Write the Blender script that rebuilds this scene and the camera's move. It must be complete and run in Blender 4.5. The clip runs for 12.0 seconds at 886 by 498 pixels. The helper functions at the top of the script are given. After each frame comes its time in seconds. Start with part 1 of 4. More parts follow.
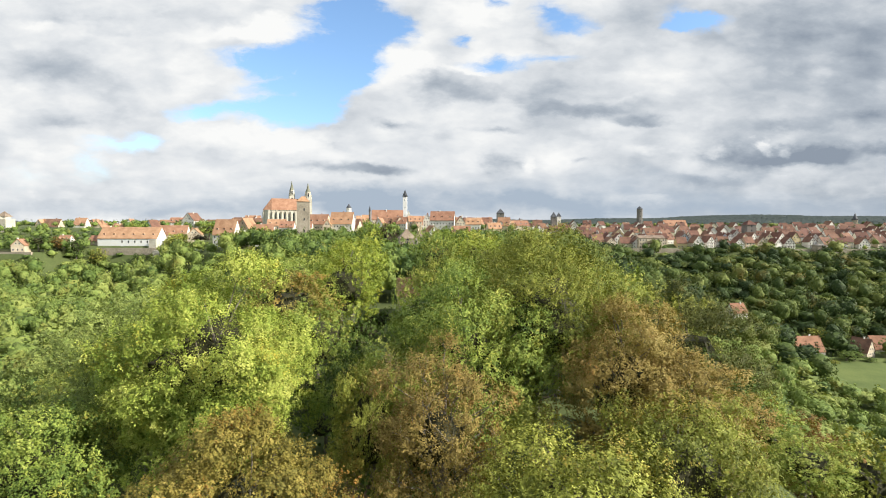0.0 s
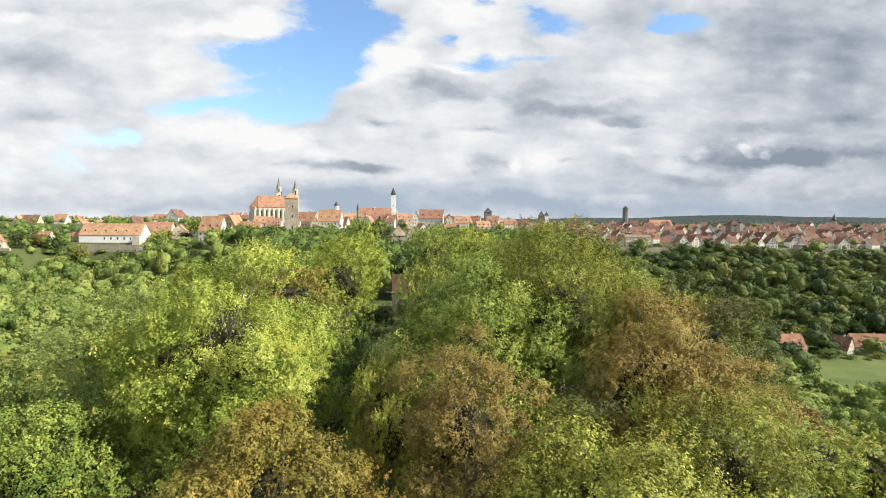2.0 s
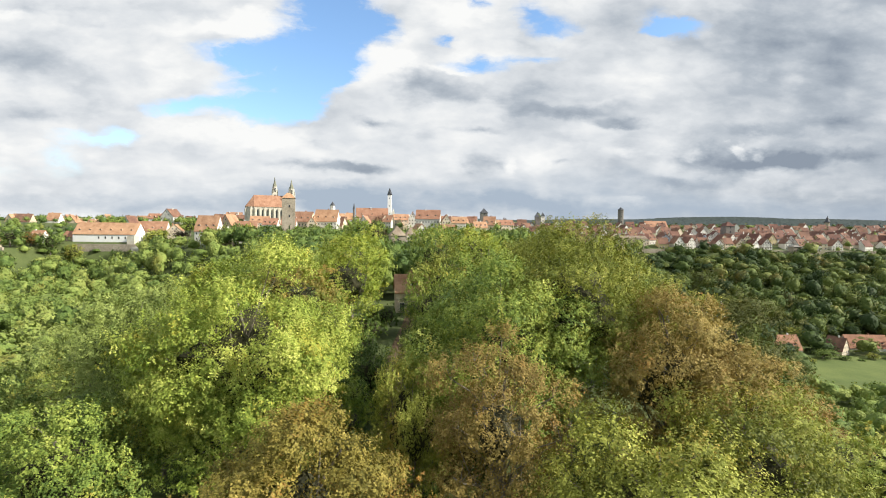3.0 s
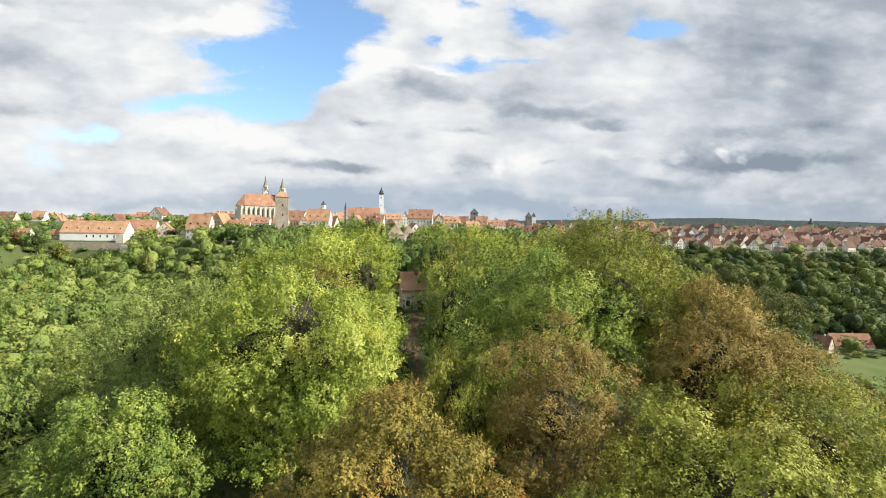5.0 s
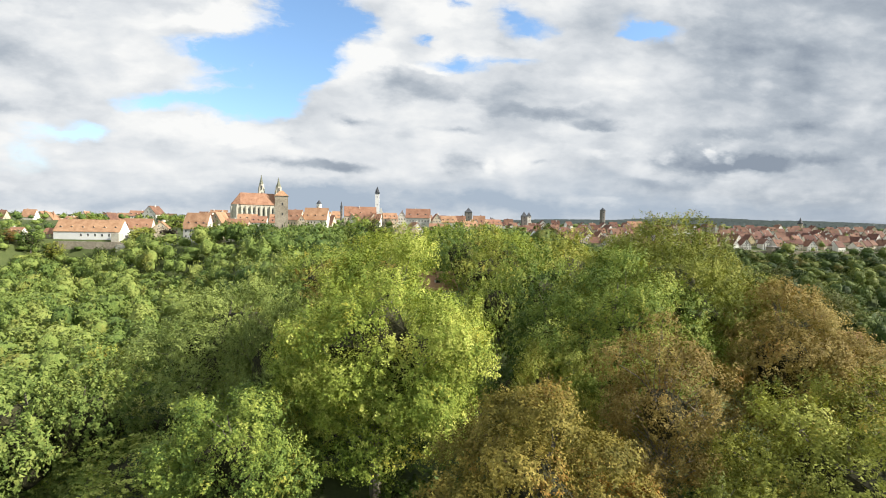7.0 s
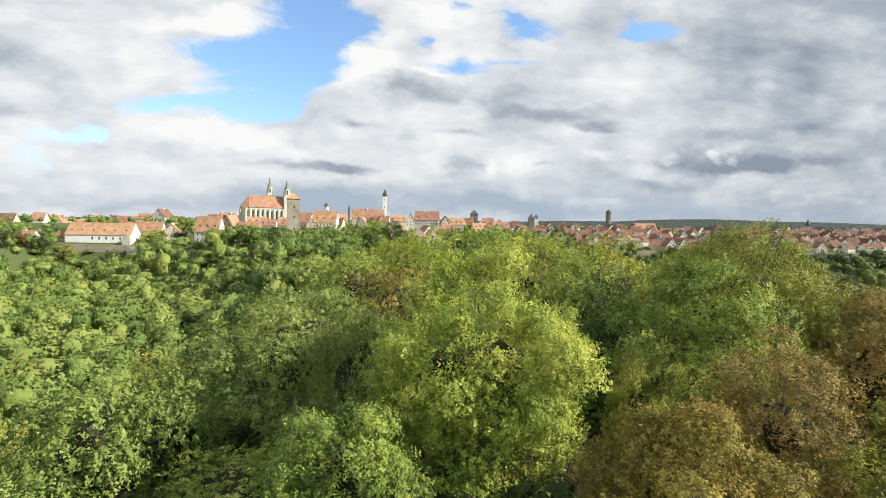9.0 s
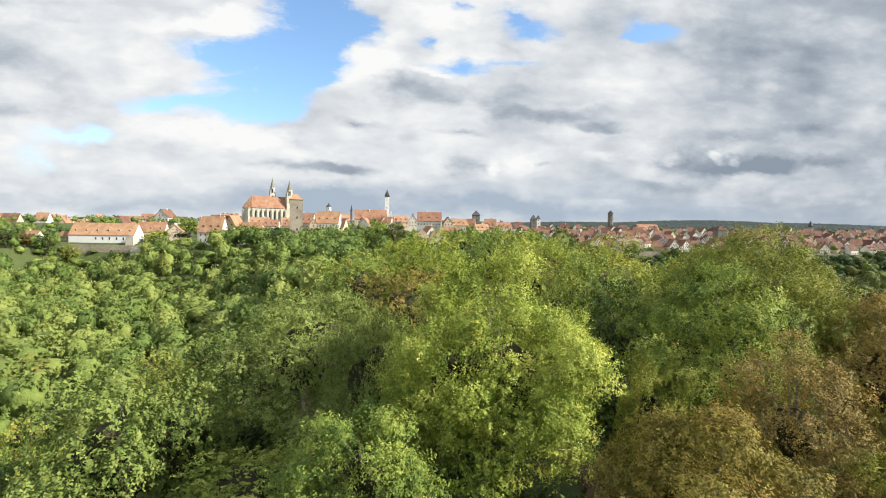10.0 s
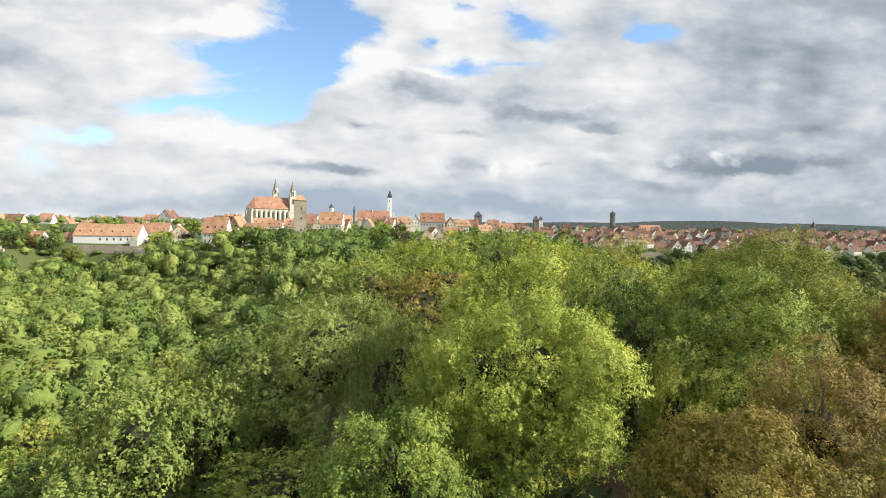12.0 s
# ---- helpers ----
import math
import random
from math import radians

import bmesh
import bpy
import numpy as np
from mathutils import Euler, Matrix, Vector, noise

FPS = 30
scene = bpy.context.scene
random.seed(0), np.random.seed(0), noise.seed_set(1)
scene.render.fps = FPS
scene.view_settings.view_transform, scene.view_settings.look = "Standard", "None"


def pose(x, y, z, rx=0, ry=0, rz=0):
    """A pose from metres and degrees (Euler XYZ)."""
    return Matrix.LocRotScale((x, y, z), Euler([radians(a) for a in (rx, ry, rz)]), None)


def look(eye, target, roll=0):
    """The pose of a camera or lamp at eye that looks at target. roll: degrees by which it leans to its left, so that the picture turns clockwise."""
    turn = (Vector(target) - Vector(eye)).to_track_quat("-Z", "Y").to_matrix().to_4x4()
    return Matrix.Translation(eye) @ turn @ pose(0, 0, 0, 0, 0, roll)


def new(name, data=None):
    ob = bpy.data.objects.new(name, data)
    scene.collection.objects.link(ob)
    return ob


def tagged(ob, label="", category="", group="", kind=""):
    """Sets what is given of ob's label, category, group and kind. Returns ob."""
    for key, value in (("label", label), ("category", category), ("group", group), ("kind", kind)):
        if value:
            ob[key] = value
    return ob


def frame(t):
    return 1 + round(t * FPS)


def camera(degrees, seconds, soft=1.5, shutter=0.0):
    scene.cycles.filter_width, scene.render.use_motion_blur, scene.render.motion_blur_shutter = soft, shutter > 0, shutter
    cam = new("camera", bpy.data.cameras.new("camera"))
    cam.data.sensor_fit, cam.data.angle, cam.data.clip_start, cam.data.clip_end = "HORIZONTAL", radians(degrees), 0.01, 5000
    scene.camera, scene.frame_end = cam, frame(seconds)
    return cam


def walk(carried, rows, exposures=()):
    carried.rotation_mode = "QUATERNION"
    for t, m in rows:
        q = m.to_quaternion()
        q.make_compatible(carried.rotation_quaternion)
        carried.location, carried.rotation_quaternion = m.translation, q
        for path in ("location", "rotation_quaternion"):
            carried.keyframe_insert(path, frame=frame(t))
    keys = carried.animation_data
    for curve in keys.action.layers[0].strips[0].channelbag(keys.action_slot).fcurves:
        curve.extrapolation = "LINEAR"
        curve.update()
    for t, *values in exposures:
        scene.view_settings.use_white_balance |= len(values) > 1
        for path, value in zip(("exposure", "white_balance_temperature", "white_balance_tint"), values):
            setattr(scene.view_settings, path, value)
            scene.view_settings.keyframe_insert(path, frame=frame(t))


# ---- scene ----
cam = camera(84.2, 12.0, soft=1.0)
# seconds, eye x y z, turn about x y z in degrees
ROWS = [
    (0, 1.357, 0.035, 20.047, 87.338, -0.204, -0.602),
    (0.5, 1.057, 0.048, 19.817, 87.305, -0.308, -1.085),
    (1, 0.473, 0.208, 19.736, 87.273, -0.412, -1.567),
    (1.5, -0.127, 0.433, 19.524, 87.271, -0.414, -1.882),
    (2, -0.835, 0.795, 19.468, 87.210, -0.517, -2.192),
    (2.5, -1.582, 1.220, 19.366, 87.235, -0.519, -2.509),
    (3, -2.609, 1.304, 19.266, 87.291, -0.722, -2.787),
    (5, -6.513, 0.968, 18.672, 87.336, -0.933, -4.157),
    (5.5, -7.628, 0.860, 18.607, 87.364, -0.935, -4.415),
    (6, -9.084, 0.906, 18.653, 87.331, -1.037, -4.672),
    (6.5, -10.648, 0.902, 18.634, 87.330, -1.039, -4.929),
    (7, -12.767, 0.933, 18.742, 87.270, -1.042, -5.244),
    (7.2, -13.697, 0.983, 18.893, 87.068, -0.944, -5.446),
    (8.8, -18.409, 1.829, 19.139, 87.473, -0.841, -5.112),
    (9, -18.655, 1.824, 19.207, 87.473, -0.940, -4.965),
    (9.5, -19.000, 1.746, 19.239, 87.560, -0.939, -4.882),
    (10, -19.430, 1.653, 19.413, 87.532, -1.038, -4.789),
    (10.5, -19.725, 1.678, 19.433, 87.533, -0.938, -4.679),
    (11, -20.086, 1.707, 19.445, 87.535, -0.937, -4.562),
    (11.5, -20.486, 1.652, 19.459, 87.591, -0.937, -4.566),
    (12, -21.091, 1.373, 19.583, 87.590, -1.037, -4.647),
]
walk(cam, [(t, pose(x, y, z, rx, ry, rz)) for t, x, y, z, rx, ry, rz in ROWS], exposures=[(0.0, 0.7), (12.0, 0.7)])

# ---- sky, sun ----
SUN_FROM = Vector((0.965, -0.26, 0.0)).normalized()
SUN_HEIGHT = 33.0
lamp = bpy.data.lights.new("sun", "SUN")
lamp.energy, lamp.angle, lamp.color = 5.0, radians(0.6), (1.0, 0.93, 0.82)
sun = new("sun", lamp)
aim = SUN_FROM * math.cos(radians(SUN_HEIGHT)) + Vector((0, 0, math.sin(radians(SUN_HEIGHT))))
sun.matrix_world = look(aim * 300, (0, 0, 0))

world = bpy.data.worlds.new("world")
scene.world = world
world.use_nodes = True
wt = world.node_tree
wt.nodes.clear()


def node(tree, kind):
    return tree.nodes.new(kind)


def feed(tree, socket, value):
    if isinstance(value, bpy.types.NodeSocket):
        tree.links.new(value, socket)
    else:
        socket.default_value = value


def calc(tree, op, a, b=0.0, c=0.0, clamp=False):
    n = node(tree, "ShaderNodeMath")
    n.operation, n.use_clamp = op, clamp
    for s, v in zip(n.inputs, (a, b, c)):
        feed(tree, s, v)
    return n.outputs[0]


def vcalc(tree, op, a, b=(0, 0, 0)):
    n = node(tree, "ShaderNodeVectorMath")
    n.operation = op
    feed(tree, n.inputs[0], a)
    feed(tree, n.inputs[1], b)
    return n.outputs[0]


def ramp(tree, fac, stops, mode="LINEAR"):
    n = node(tree, "ShaderNodeValToRGB")
    n.color_ramp.interpolation = mode
    while len(n.color_ramp.elements) < len(stops):
        n.color_ramp.elements.new(0.5)
    for e, (p, c) in zip(n.color_ramp.elements, stops):
        e.position, e.color = p, (*c, 1) if len(c) == 3 else c
    feed(tree, n.inputs[0], fac)
    return n.outputs[0]


def blend(tree, fac, a, b, mode="MIX"):
    n = node(tree, "ShaderNodeMix")
    n.data_type, n.blend_type = "RGBA", mode
    feed(tree, n.inputs[0], fac)
    feed(tree, n.inputs[6], a if isinstance(a, bpy.types.NodeSocket) else (*a, 1))
    feed(tree, n.inputs[7], b if isinstance(b, bpy.types.NodeSocket) else (*b, 1))
    return n.outputs[2]


def fuzz(tree, vector, scale, detail=3.0, rough=0.55, warp=0.0):
    n = node(tree, "ShaderNodeTexNoise")
    feed(tree, n.inputs["Vector"], vector)
    n.inputs["Scale"].default_value, n.inputs["Detail"].default_value = scale, detail
    n.inputs["Roughness"].default_value, n.inputs["Distortion"].default_value = rough, warp
    return n.outputs["Fac"]


# places of the sky's blue gaps, grey undersides, slate-blue haze and white heads: side, height (tangents), half width, half height, weight
GAPS_LEFT = [
    (-0.196, 0.379, 0.078, 0.076, 1.00), (-0.241, 0.318, 0.111, 0.044, 1.00), (-0.363, 0.325, 0.083, 0.022, 0.80), (-0.309, 0.263, 0.111, 0.035, 0.75),
    (-0.326, 0.222, 0.106, 0.024, 0.90), (-0.448, 0.234, 0.072, 0.013, 0.65), (-0.482, 0.217, 0.050, 0.013, 0.60), (-0.151, 0.417, 0.078, 0.033, 0.90),
    (-0.096, 0.380, 0.050, 0.031, 0.90), (-0.220, 0.241, 0.045, 0.028, 0.70), (-0.197, 0.291, 0.050, 0.035, 0.90), (-0.643, 0.171, 0.072, 0.018, 0.45),
    (-0.575, 0.166, 0.055, 0.020, 0.42), (-0.699, 0.134, 0.044, 0.040, 0.26), (-0.810, 0.087, 0.087, 0.056, 0.24), (-0.656, 0.110, 0.066, 0.040, 0.22),
]
GAPS_RIGHT = [
    (0.117, 0.324, 0.073, 0.017, 0.85), (0.044, 0.368, 0.031, 0.010, 0.75), (0.235, 0.338, 0.062, 0.010, 0.55), (0.256, 0.404, 0.058, 0.026, 0.85),
    (0.514, 0.403, 0.067, 0.016, 0.95), (0.480, 0.418, 0.039, 0.024, 0.50), (0.205, 0.431, 0.036, 0.027, 0.60), (0.110, 0.438, 0.025, 0.012, 0.70),
]
GREYS_LEFT = [
    (-0.791, 0.313, 0.097, 0.065, 0.26), (-0.651, 0.276, 0.104, 0.063, 0.32), (-0.741, 0.204, 0.153, 0.024, 0.32), (-0.626, 0.380, 0.131, 0.027, 0.25),
    (-0.690, 0.400, 0.087, 0.022, 0.28), (-0.192, 0.117, 0.079, 0.016, 0.85), (-0.102, 0.109, 0.062, 0.012, 0.60), (-0.209, 0.160, 0.051, 0.015, 0.40),
    (-0.091, 0.209, 0.038, 0.013, 0.75), (-0.018, 0.281, 0.047, 0.051, 0.38), (-0.531, 0.222, 0.044, 0.013, 0.20),
]
GREYS_MID = [
    (0.174, 0.262, 0.158, 0.036, 0.42), (0.050, 0.265, 0.090, 0.035, 0.28), (0.316, 0.232, 0.136, 0.017, 0.52), (0.412, 0.213, 0.068, 0.012, 0.70),
    (0.212, 0.362, 0.095, 0.024, 0.36), (0.347, 0.372, 0.056, 0.044, 0.16), (0.130, 0.129, 0.059, 0.025, 0.68), (0.118, 0.198, 0.062, 0.010, 0.50),
    (0.289, 0.132, 0.027, 0.008, 0.45), (0.277, 0.177, 0.079, 0.022, 0.20), (0.005, 0.181, 0.068, 0.022, 0.20),
]
GREYS_RIGHT = [
    (0.584, 0.150, 0.125, 0.028, 0.66), (0.681, 0.137, 0.048, 0.023, 0.50), (0.518, 0.094, 0.074, 0.019, 0.55), (0.833, 0.155, 0.124, 0.019, 0.80),
    (0.766, 0.137, 0.073, 0.014, 0.50), (0.690, 0.204, 0.073, 0.019, 0.50), (0.841, 0.218, 0.096, 0.025, 0.45), (0.793, 0.285, 0.157, 0.035, 0.32),
    (0.811, 0.384, 0.156, 0.071, 0.42), (0.665, 0.406, 0.101, 0.044, 0.25), (0.634, 0.329, 0.090, 0.022, 0.20), (0.734, 0.083, 0.181, 0.034, 0.20),
]
SLATE = [
    (-0.457, 0.050, 0.145, 0.029, 0.45), (-0.187, 0.054, 0.147, 0.023, 0.85), (-0.097, 0.028, 0.125, 0.014, 0.80), (0.142, 0.056, 0.296, 0.029, 0.62),
    (0.542, 0.035, 0.478, 0.030, 0.65), (-0.614, 0.032, 0.222, 0.016, 0.40), (0.370, 0.093, 0.228, 0.023, 0.30),
]
SHINE = [
    (-0.788, 0.383, 0.070, 0.017, 0.40), (-0.385, 0.377, 0.121, 0.028, 0.40), (-0.324, 0.388, 0.066, 0.028, 0.40), (-0.102, 0.319, 0.058, 0.040, 0.55),
    (-0.034, 0.323, 0.058, 0.022, 0.50), (0.060, 0.411, 0.095, 0.035, 0.45), (0.072, 0.313, 0.043, 0.011, 0.80), (-0.444, 0.178, 0.133, 0.033, 0.42),
    (-0.299, 0.168, 0.123, 0.033, 0.40), (-0.491, 0.277, 0.046, 0.029, 0.35), (0.399, 0.306, 0.169, 0.024, 0.30), (0.657, 0.166, 0.018, 0.013, 0.90),
    (0.705, 0.155, 0.016, 0.009, 0.70), (0.427, 0.056, 0.039, 0.007, 0.80), (0.552, 0.160, 0.036, 0.010, 0.50), (0.425, 0.150, 0.048, 0.010, 0.40),
    (0.178, 0.126, 0.018, 0.025, 0.45), (0.366, 0.263, 0.135, 0.011, 0.25), (-0.787, 0.137, 0.087, 0.018, 0.20),
]
GAPS_BEYOND = [(1.6, 0.6, 0.4, 0.3, 0.8), (-1.5, 0.7, 0.5, 0.3, 0.8), (0.2, 1.1, 0.5, 0.3, 0.9)]
way = node(wt, "ShaderNodeTexCoord").outputs["Generated"]
sep = node(wt, "ShaderNodeSeparateXYZ")
wt.links.new(way, sep.inputs[0])
wx, wy, wz = sep.outputs
ahead = calc(wt, "SQRT", calc(wt, "MULTIPLY_ADD", wy, wy, 0.02))
side = calc(wt, "DIVIDE", wx, ahead)
high = calc(wt, "DIVIDE", wz, ahead)
flat = node(wt, "ShaderNodeCombineXYZ")
feed(wt, flat.inputs[0], side)
feed(wt, flat.inputs[1], high)
flat = flat.outputs[0]
# cloud sheet overhead, seen in perspective
depth = calc(wt, "ADD", calc(wt, "ABSOLUTE", wz), 0.16)
sheet = node(wt, "ShaderNodeCombineXYZ")
feed(wt, sheet.inputs[0], calc(wt, "DIVIDE", wx, depth))
feed(wt, sheet.inputs[1], calc(wt, "DIVIDE", wy, depth))
sheet = sheet.outputs[0]
wob = node(wt, "ShaderNodeTexNoise")
feed(wt, wob.inputs["Vector"], vcalc(wt, "MULTIPLY", flat, (1.0, 1.8, 1.0)))
wob.inputs["Scale"].default_value, wob.inputs["Detail"].default_value, wob.inputs["Roughness"].default_value = 8.0, 9.0, 0.62
stir = vcalc(wt, "SUBTRACT", wob.outputs["Color"], (0.5, 0.5, 0.5))
spot = vcalc(wt, "ADD", flat, vcalc(wt, "MULTIPLY", stir, (0.12, 0.07, 0.0)))


def patches(rows):
    total = None
    for u, v, ru, rv, weight in rows:
        m = node(wt, "ShaderNodeMapping")
        m.vector_type = "TEXTURE"
        feed(wt, m.inputs["Vector"], spot)
        m.inputs["Location"].default_value = (u, v, 0)
        m.inputs["Scale"].default_value = (ru * 1.5, rv * 1.5, 1)
        g = node(wt, "ShaderNodeTexGradient")
        g.gradient_type = "SPHERICAL"
        wt.links.new(m.outputs[0], g.inputs[0])
        total = calc(wt, "MULTIPLY_ADD", g.outputs["Fac"], weight * 1.6, total if total is not None else 0.0)
    return total


def smooth(value, low, high):
    n = node(wt, "ShaderNodeMapRange")
    n.interpolation_type = "SMOOTHSTEP"
    feed(wt, n.inputs["Value"], value)
    n.inputs["From Min"].default_value, n.inputs["From Max"].default_value = low, high
    return n.outputs[0]


# heads of cloud: rounded cells whose rims are stirred
cells = node(wt, "ShaderNodeTexVoronoi")
cells.feature = "SMOOTH_F1"
feed(wt, cells.inputs["Vector"], vcalc(wt, "ADD", vcalc(wt, "MULTIPLY", flat, (1.0, 1.9, 1.0)), vcalc(wt, "MULTIPLY", stir, (0.10, 0.10, 0.0))))
cells.inputs["Scale"].default_value, cells.inputs["Detail"].default_value, cells.inputs["Roughness"].default_value = 9.0, 2.0, 0.5
heap = calc(wt, "SUBTRACT", 0.42, cells.outputs["Distance"])
gaps = patches(GAPS_LEFT + GAPS_RIGHT + GAPS_BEYOND)
greys, slate, shine = patches(GREYS_LEFT + GREYS_MID + GREYS_RIGHT), patches(SLATE), patches(SHINE)
puffs = fuzz(wt, vcalc(wt, "MULTIPLY", flat, (1.0, 2.0, 1.0)), 5.5, 10.0, 0.56)
wisps = fuzz(wt, vcalc(wt, "MULTIPLY", spot, (1.0, 2.6, 1.0)), 20.0, 8.0, 0.6)
billow = fuzz(wt, sheet, 2.2, 7.0, 0.6)
ragged = calc(wt, "MULTIPLY_ADD", calc(wt, "SUBTRACT", puffs, 0.5), 1.5, calc(wt, "MULTIPLY_ADD", heap, -0.45, 1.0))
ragged = calc(wt, "MULTIPLY_ADD", calc(wt, "SUBTRACT", wisps, 0.5), 1.7, ragged)
clear = smooth(calc(wt, "MULTIPLY", gaps, ragged), 0.22, 1.45)
# undersides have firm rims; the open cloud between them is soft
firm = smooth(calc(wt, "MULTIPLY", greys, calc(wt, "MULTIPLY_ADD", calc(wt, "SUBTRACT", puffs, 0.5), 1.8, 1.0)), 0.12, 1.25)
grey = calc(wt, "MULTIPLY_ADD", calc(wt, "SUBTRACT", puffs, 0.5), 0.85, calc(wt, "MULTIPLY_ADD", calc(wt, "SUBTRACT", billow, 0.5), 0.25, 0.09))
grey = calc(wt, "MULTIPLY_ADD", calc(wt, "SUBTRACT", wisps, 0.5), 0.24, grey)
grey = calc(wt, "ADD", grey, calc(wt, "MULTIPLY_ADD", firm, 0.56, calc(wt, "MULTIPLY", smooth(shine, 0.10, 0.8), -0.35)))
grey = calc(wt, "ADD", calc(wt, "MULTIPLY_ADD", heap, -0.42, grey), calc(wt, "MULTIPLY", smooth(side, 0.1, 0.95), 0.33))
cloud = ramp(wt, grey, [(0.0, (0.96, 0.965, 0.955)), (0.28, (0.755, 0.785, 0.815)), (0.62, (0.475, 0.525, 0.585)), (1.0, (0.28, 0.33, 0.40))])
haze = calc(wt, "MULTIPLY", slate, calc(wt, "MULTIPLY_ADD", calc(wt, "SUBTRACT", puffs, 0.5), 2.2, 0.85), clamp=True)
cloud = blend(wt, haze, cloud, (0.42, 0.50, 0.60))
sky = node(wt, "ShaderNodeTexSky")
sky.sky_type, sky.sun_disc = "NISHITA", False
sky.sun_elevation, sky.sun_rotation = radians(SUN_HEIGHT), math.atan2(SUN_FROM.x, SUN_FROM.y)
blue = node(wt, "ShaderNodeBackground")
feed(wt, blue.inputs[0], blend(wt, 1.0, sky.outputs[0], (0.86, 1.0, 1.10), "MULTIPLY"))
blue.inputs[1].default_value = 0.145
white = node(wt, "ShaderNodeBackground")
feed(wt, white.inputs[0], cloud)
white.inputs[1].default_value = 0.615
both = node(wt, "ShaderNodeMixShader")
feed(wt, both.inputs[0], clear)
wt.links.new(white.outputs[0], both.inputs[1])
wt.links.new(blue.outputs[0], both.inputs[2])
out = node(wt, "ShaderNodeOutputWorld")
wt.links.new(both.outputs[0], out.inputs[0])

# ---- materials ----


def surface(name, rough=0.8, metal=0.0, spec=0.3):
    m = bpy.data.materials.new(name)
    m.use_nodes = True
    b = m.node_tree.nodes["Principled BSDF"]
    b.inputs["Roughness"].default_value, b.inputs["Metallic"].default_value = rough, metal
    b.inputs["Specular IOR Level"].default_value = spec
    return m, m.node_tree, b


def plain(name, a, b, scale, rough=0.8, bump=0.0, fine=None, spec=0.3, by_object=0.0):
    """Two tones mixed by coarse and fine noise, in metres."""
    m, tree, shader = surface(name, rough, spec=spec)
    where = node(tree, "ShaderNodeNewGeometry").outputs["Position"]
    coarse = fuzz(tree, where, scale, 5.0, 0.6)
    small = fuzz(tree, where, fine or scale * 9, 3.0, 0.6)
    mixed = calc(tree, "MULTIPLY_ADD", calc(tree, "SUBTRACT", small, 0.5), 0.6, coarse)
    col = ramp(tree, mixed, [(0.3, a), (0.7, b)])
    if by_object:
        info = node(tree, "ShaderNodeObjectInfo")
        hsv = node(tree, "ShaderNodeHueSaturation")
        feed(tree, hsv.inputs["Value"], calc(tree, "MULTIPLY_ADD", info.outputs["Random"], by_object, 1 - by_object / 2))
        feed(tree, hsv.inputs["Hue"], calc(tree, "MULTIPLY_ADD", info.outputs["Random"], 0.02, 0.49))
        tree.links.new(col, hsv.inputs["Color"])
        col = hsv.outputs[0]
    feed(tree, shader.inputs["Base Color"], col)
    if bump:
        n = node(tree, "ShaderNodeBump")
        n.inputs["Strength"].default_value, n.inputs["Distance"].default_value = bump, 0.1
        tree.links.new(small, n.inputs["Height"])
        tree.links.new(n.outputs[0], shader.inputs["Normal"])
    return m


def leaf_material(name, tones, turned, amount, patch=0.35, shine=0.15, mass=False, speck=0.28):
    """Leaves: tones from dull to bright, one leaf from the next; patches turned to autumn colours; light comes through."""
    tones = [tuple(1.02 * c for c in tone) for tone in tones]
    turned = [tuple(1.02 * c for c in tone) for tone in turned]
    m, tree, shader = surface(name, 0.6, spec=shine)
    geo = node(tree, "ShaderNodeNewGeometry")
    info = node(tree, "ShaderNodeObjectInfo")
    place = node(tree, "ShaderNodeTexCoord").outputs["Object"]
    lot = geo.outputs["Random Per Island"]
    tufts = fuzz(tree, place, 0.55, 3.0)
    if mass:
        grain = fuzz(tree, place, 1.6, 5.0, 0.7)
        lot = calc(tree, "MULTIPLY_ADD", calc(tree, "SUBTRACT", grain, 0.5), 2.6, 0.5, clamp=True)
    pick = calc(tree, "ADD", calc(tree, "MULTIPLY", lot, speck), calc(tree, "MULTIPLY_ADD", tufts, 1.1, -0.02 - speck / 2))
    pick = calc(tree, "MULTIPLY_ADD", calc(tree, "SUBTRACT", info.outputs["Random"], 0.5), 0.3, pick)
    own = node(tree, "ShaderNodeAttribute")
    own.attribute_name = "tone"
    pick = calc(tree, "ADD", pick, own.outputs["Fac"])
    col = ramp(tree, pick, [(i / (len(tones) - 1), c) for i, c in enumerate(tones)])
    spread = fuzz(tree, vcalc(tree, "ADD", place, (7.3, 1.9, 4.1)), patch, 3.0)
    spread = calc(tree, "ADD", spread, calc(tree, "MULTIPLY_ADD", lot, 0.16, -0.08))
    edge = node(tree, "ShaderNodeMapRange")
    feed(tree, edge.inputs["Value"], spread)
    edge.inputs["From Min"].default_value, edge.inputs["From Max"].default_value = 0.72 - amount * 0.5, 0.86 - amount * 0.5
    other = ramp(tree, lot, [(i / max(1, len(turned) - 1), c) for i, c in enumerate(turned)])
    col = blend(tree, edge.outputs[0], col, other)
    feed(tree, shader.inputs["Base Color"], col)
    if mass:
        rise = node(tree, "ShaderNodeBump")
        rise.inputs["Strength"].default_value, rise.inputs["Distance"].default_value = 1.0, 0.55
        tree.links.new(grain, rise.inputs["Height"])
        tree.links.new(rise.outputs[0], shader.inputs["Normal"])
        return m
    thin = node(tree, "ShaderNodeBsdfTranslucent")
    feed(tree, thin.inputs[0], blend(tree, 1.0, col, (1.15, 1.1, 0.7), "MULTIPLY"))
    mix = node(tree, "ShaderNodeMixShader")
    mix.inputs[0].default_value = 0.15
    tree.links.new(shader.outputs[0], mix.inputs[1])
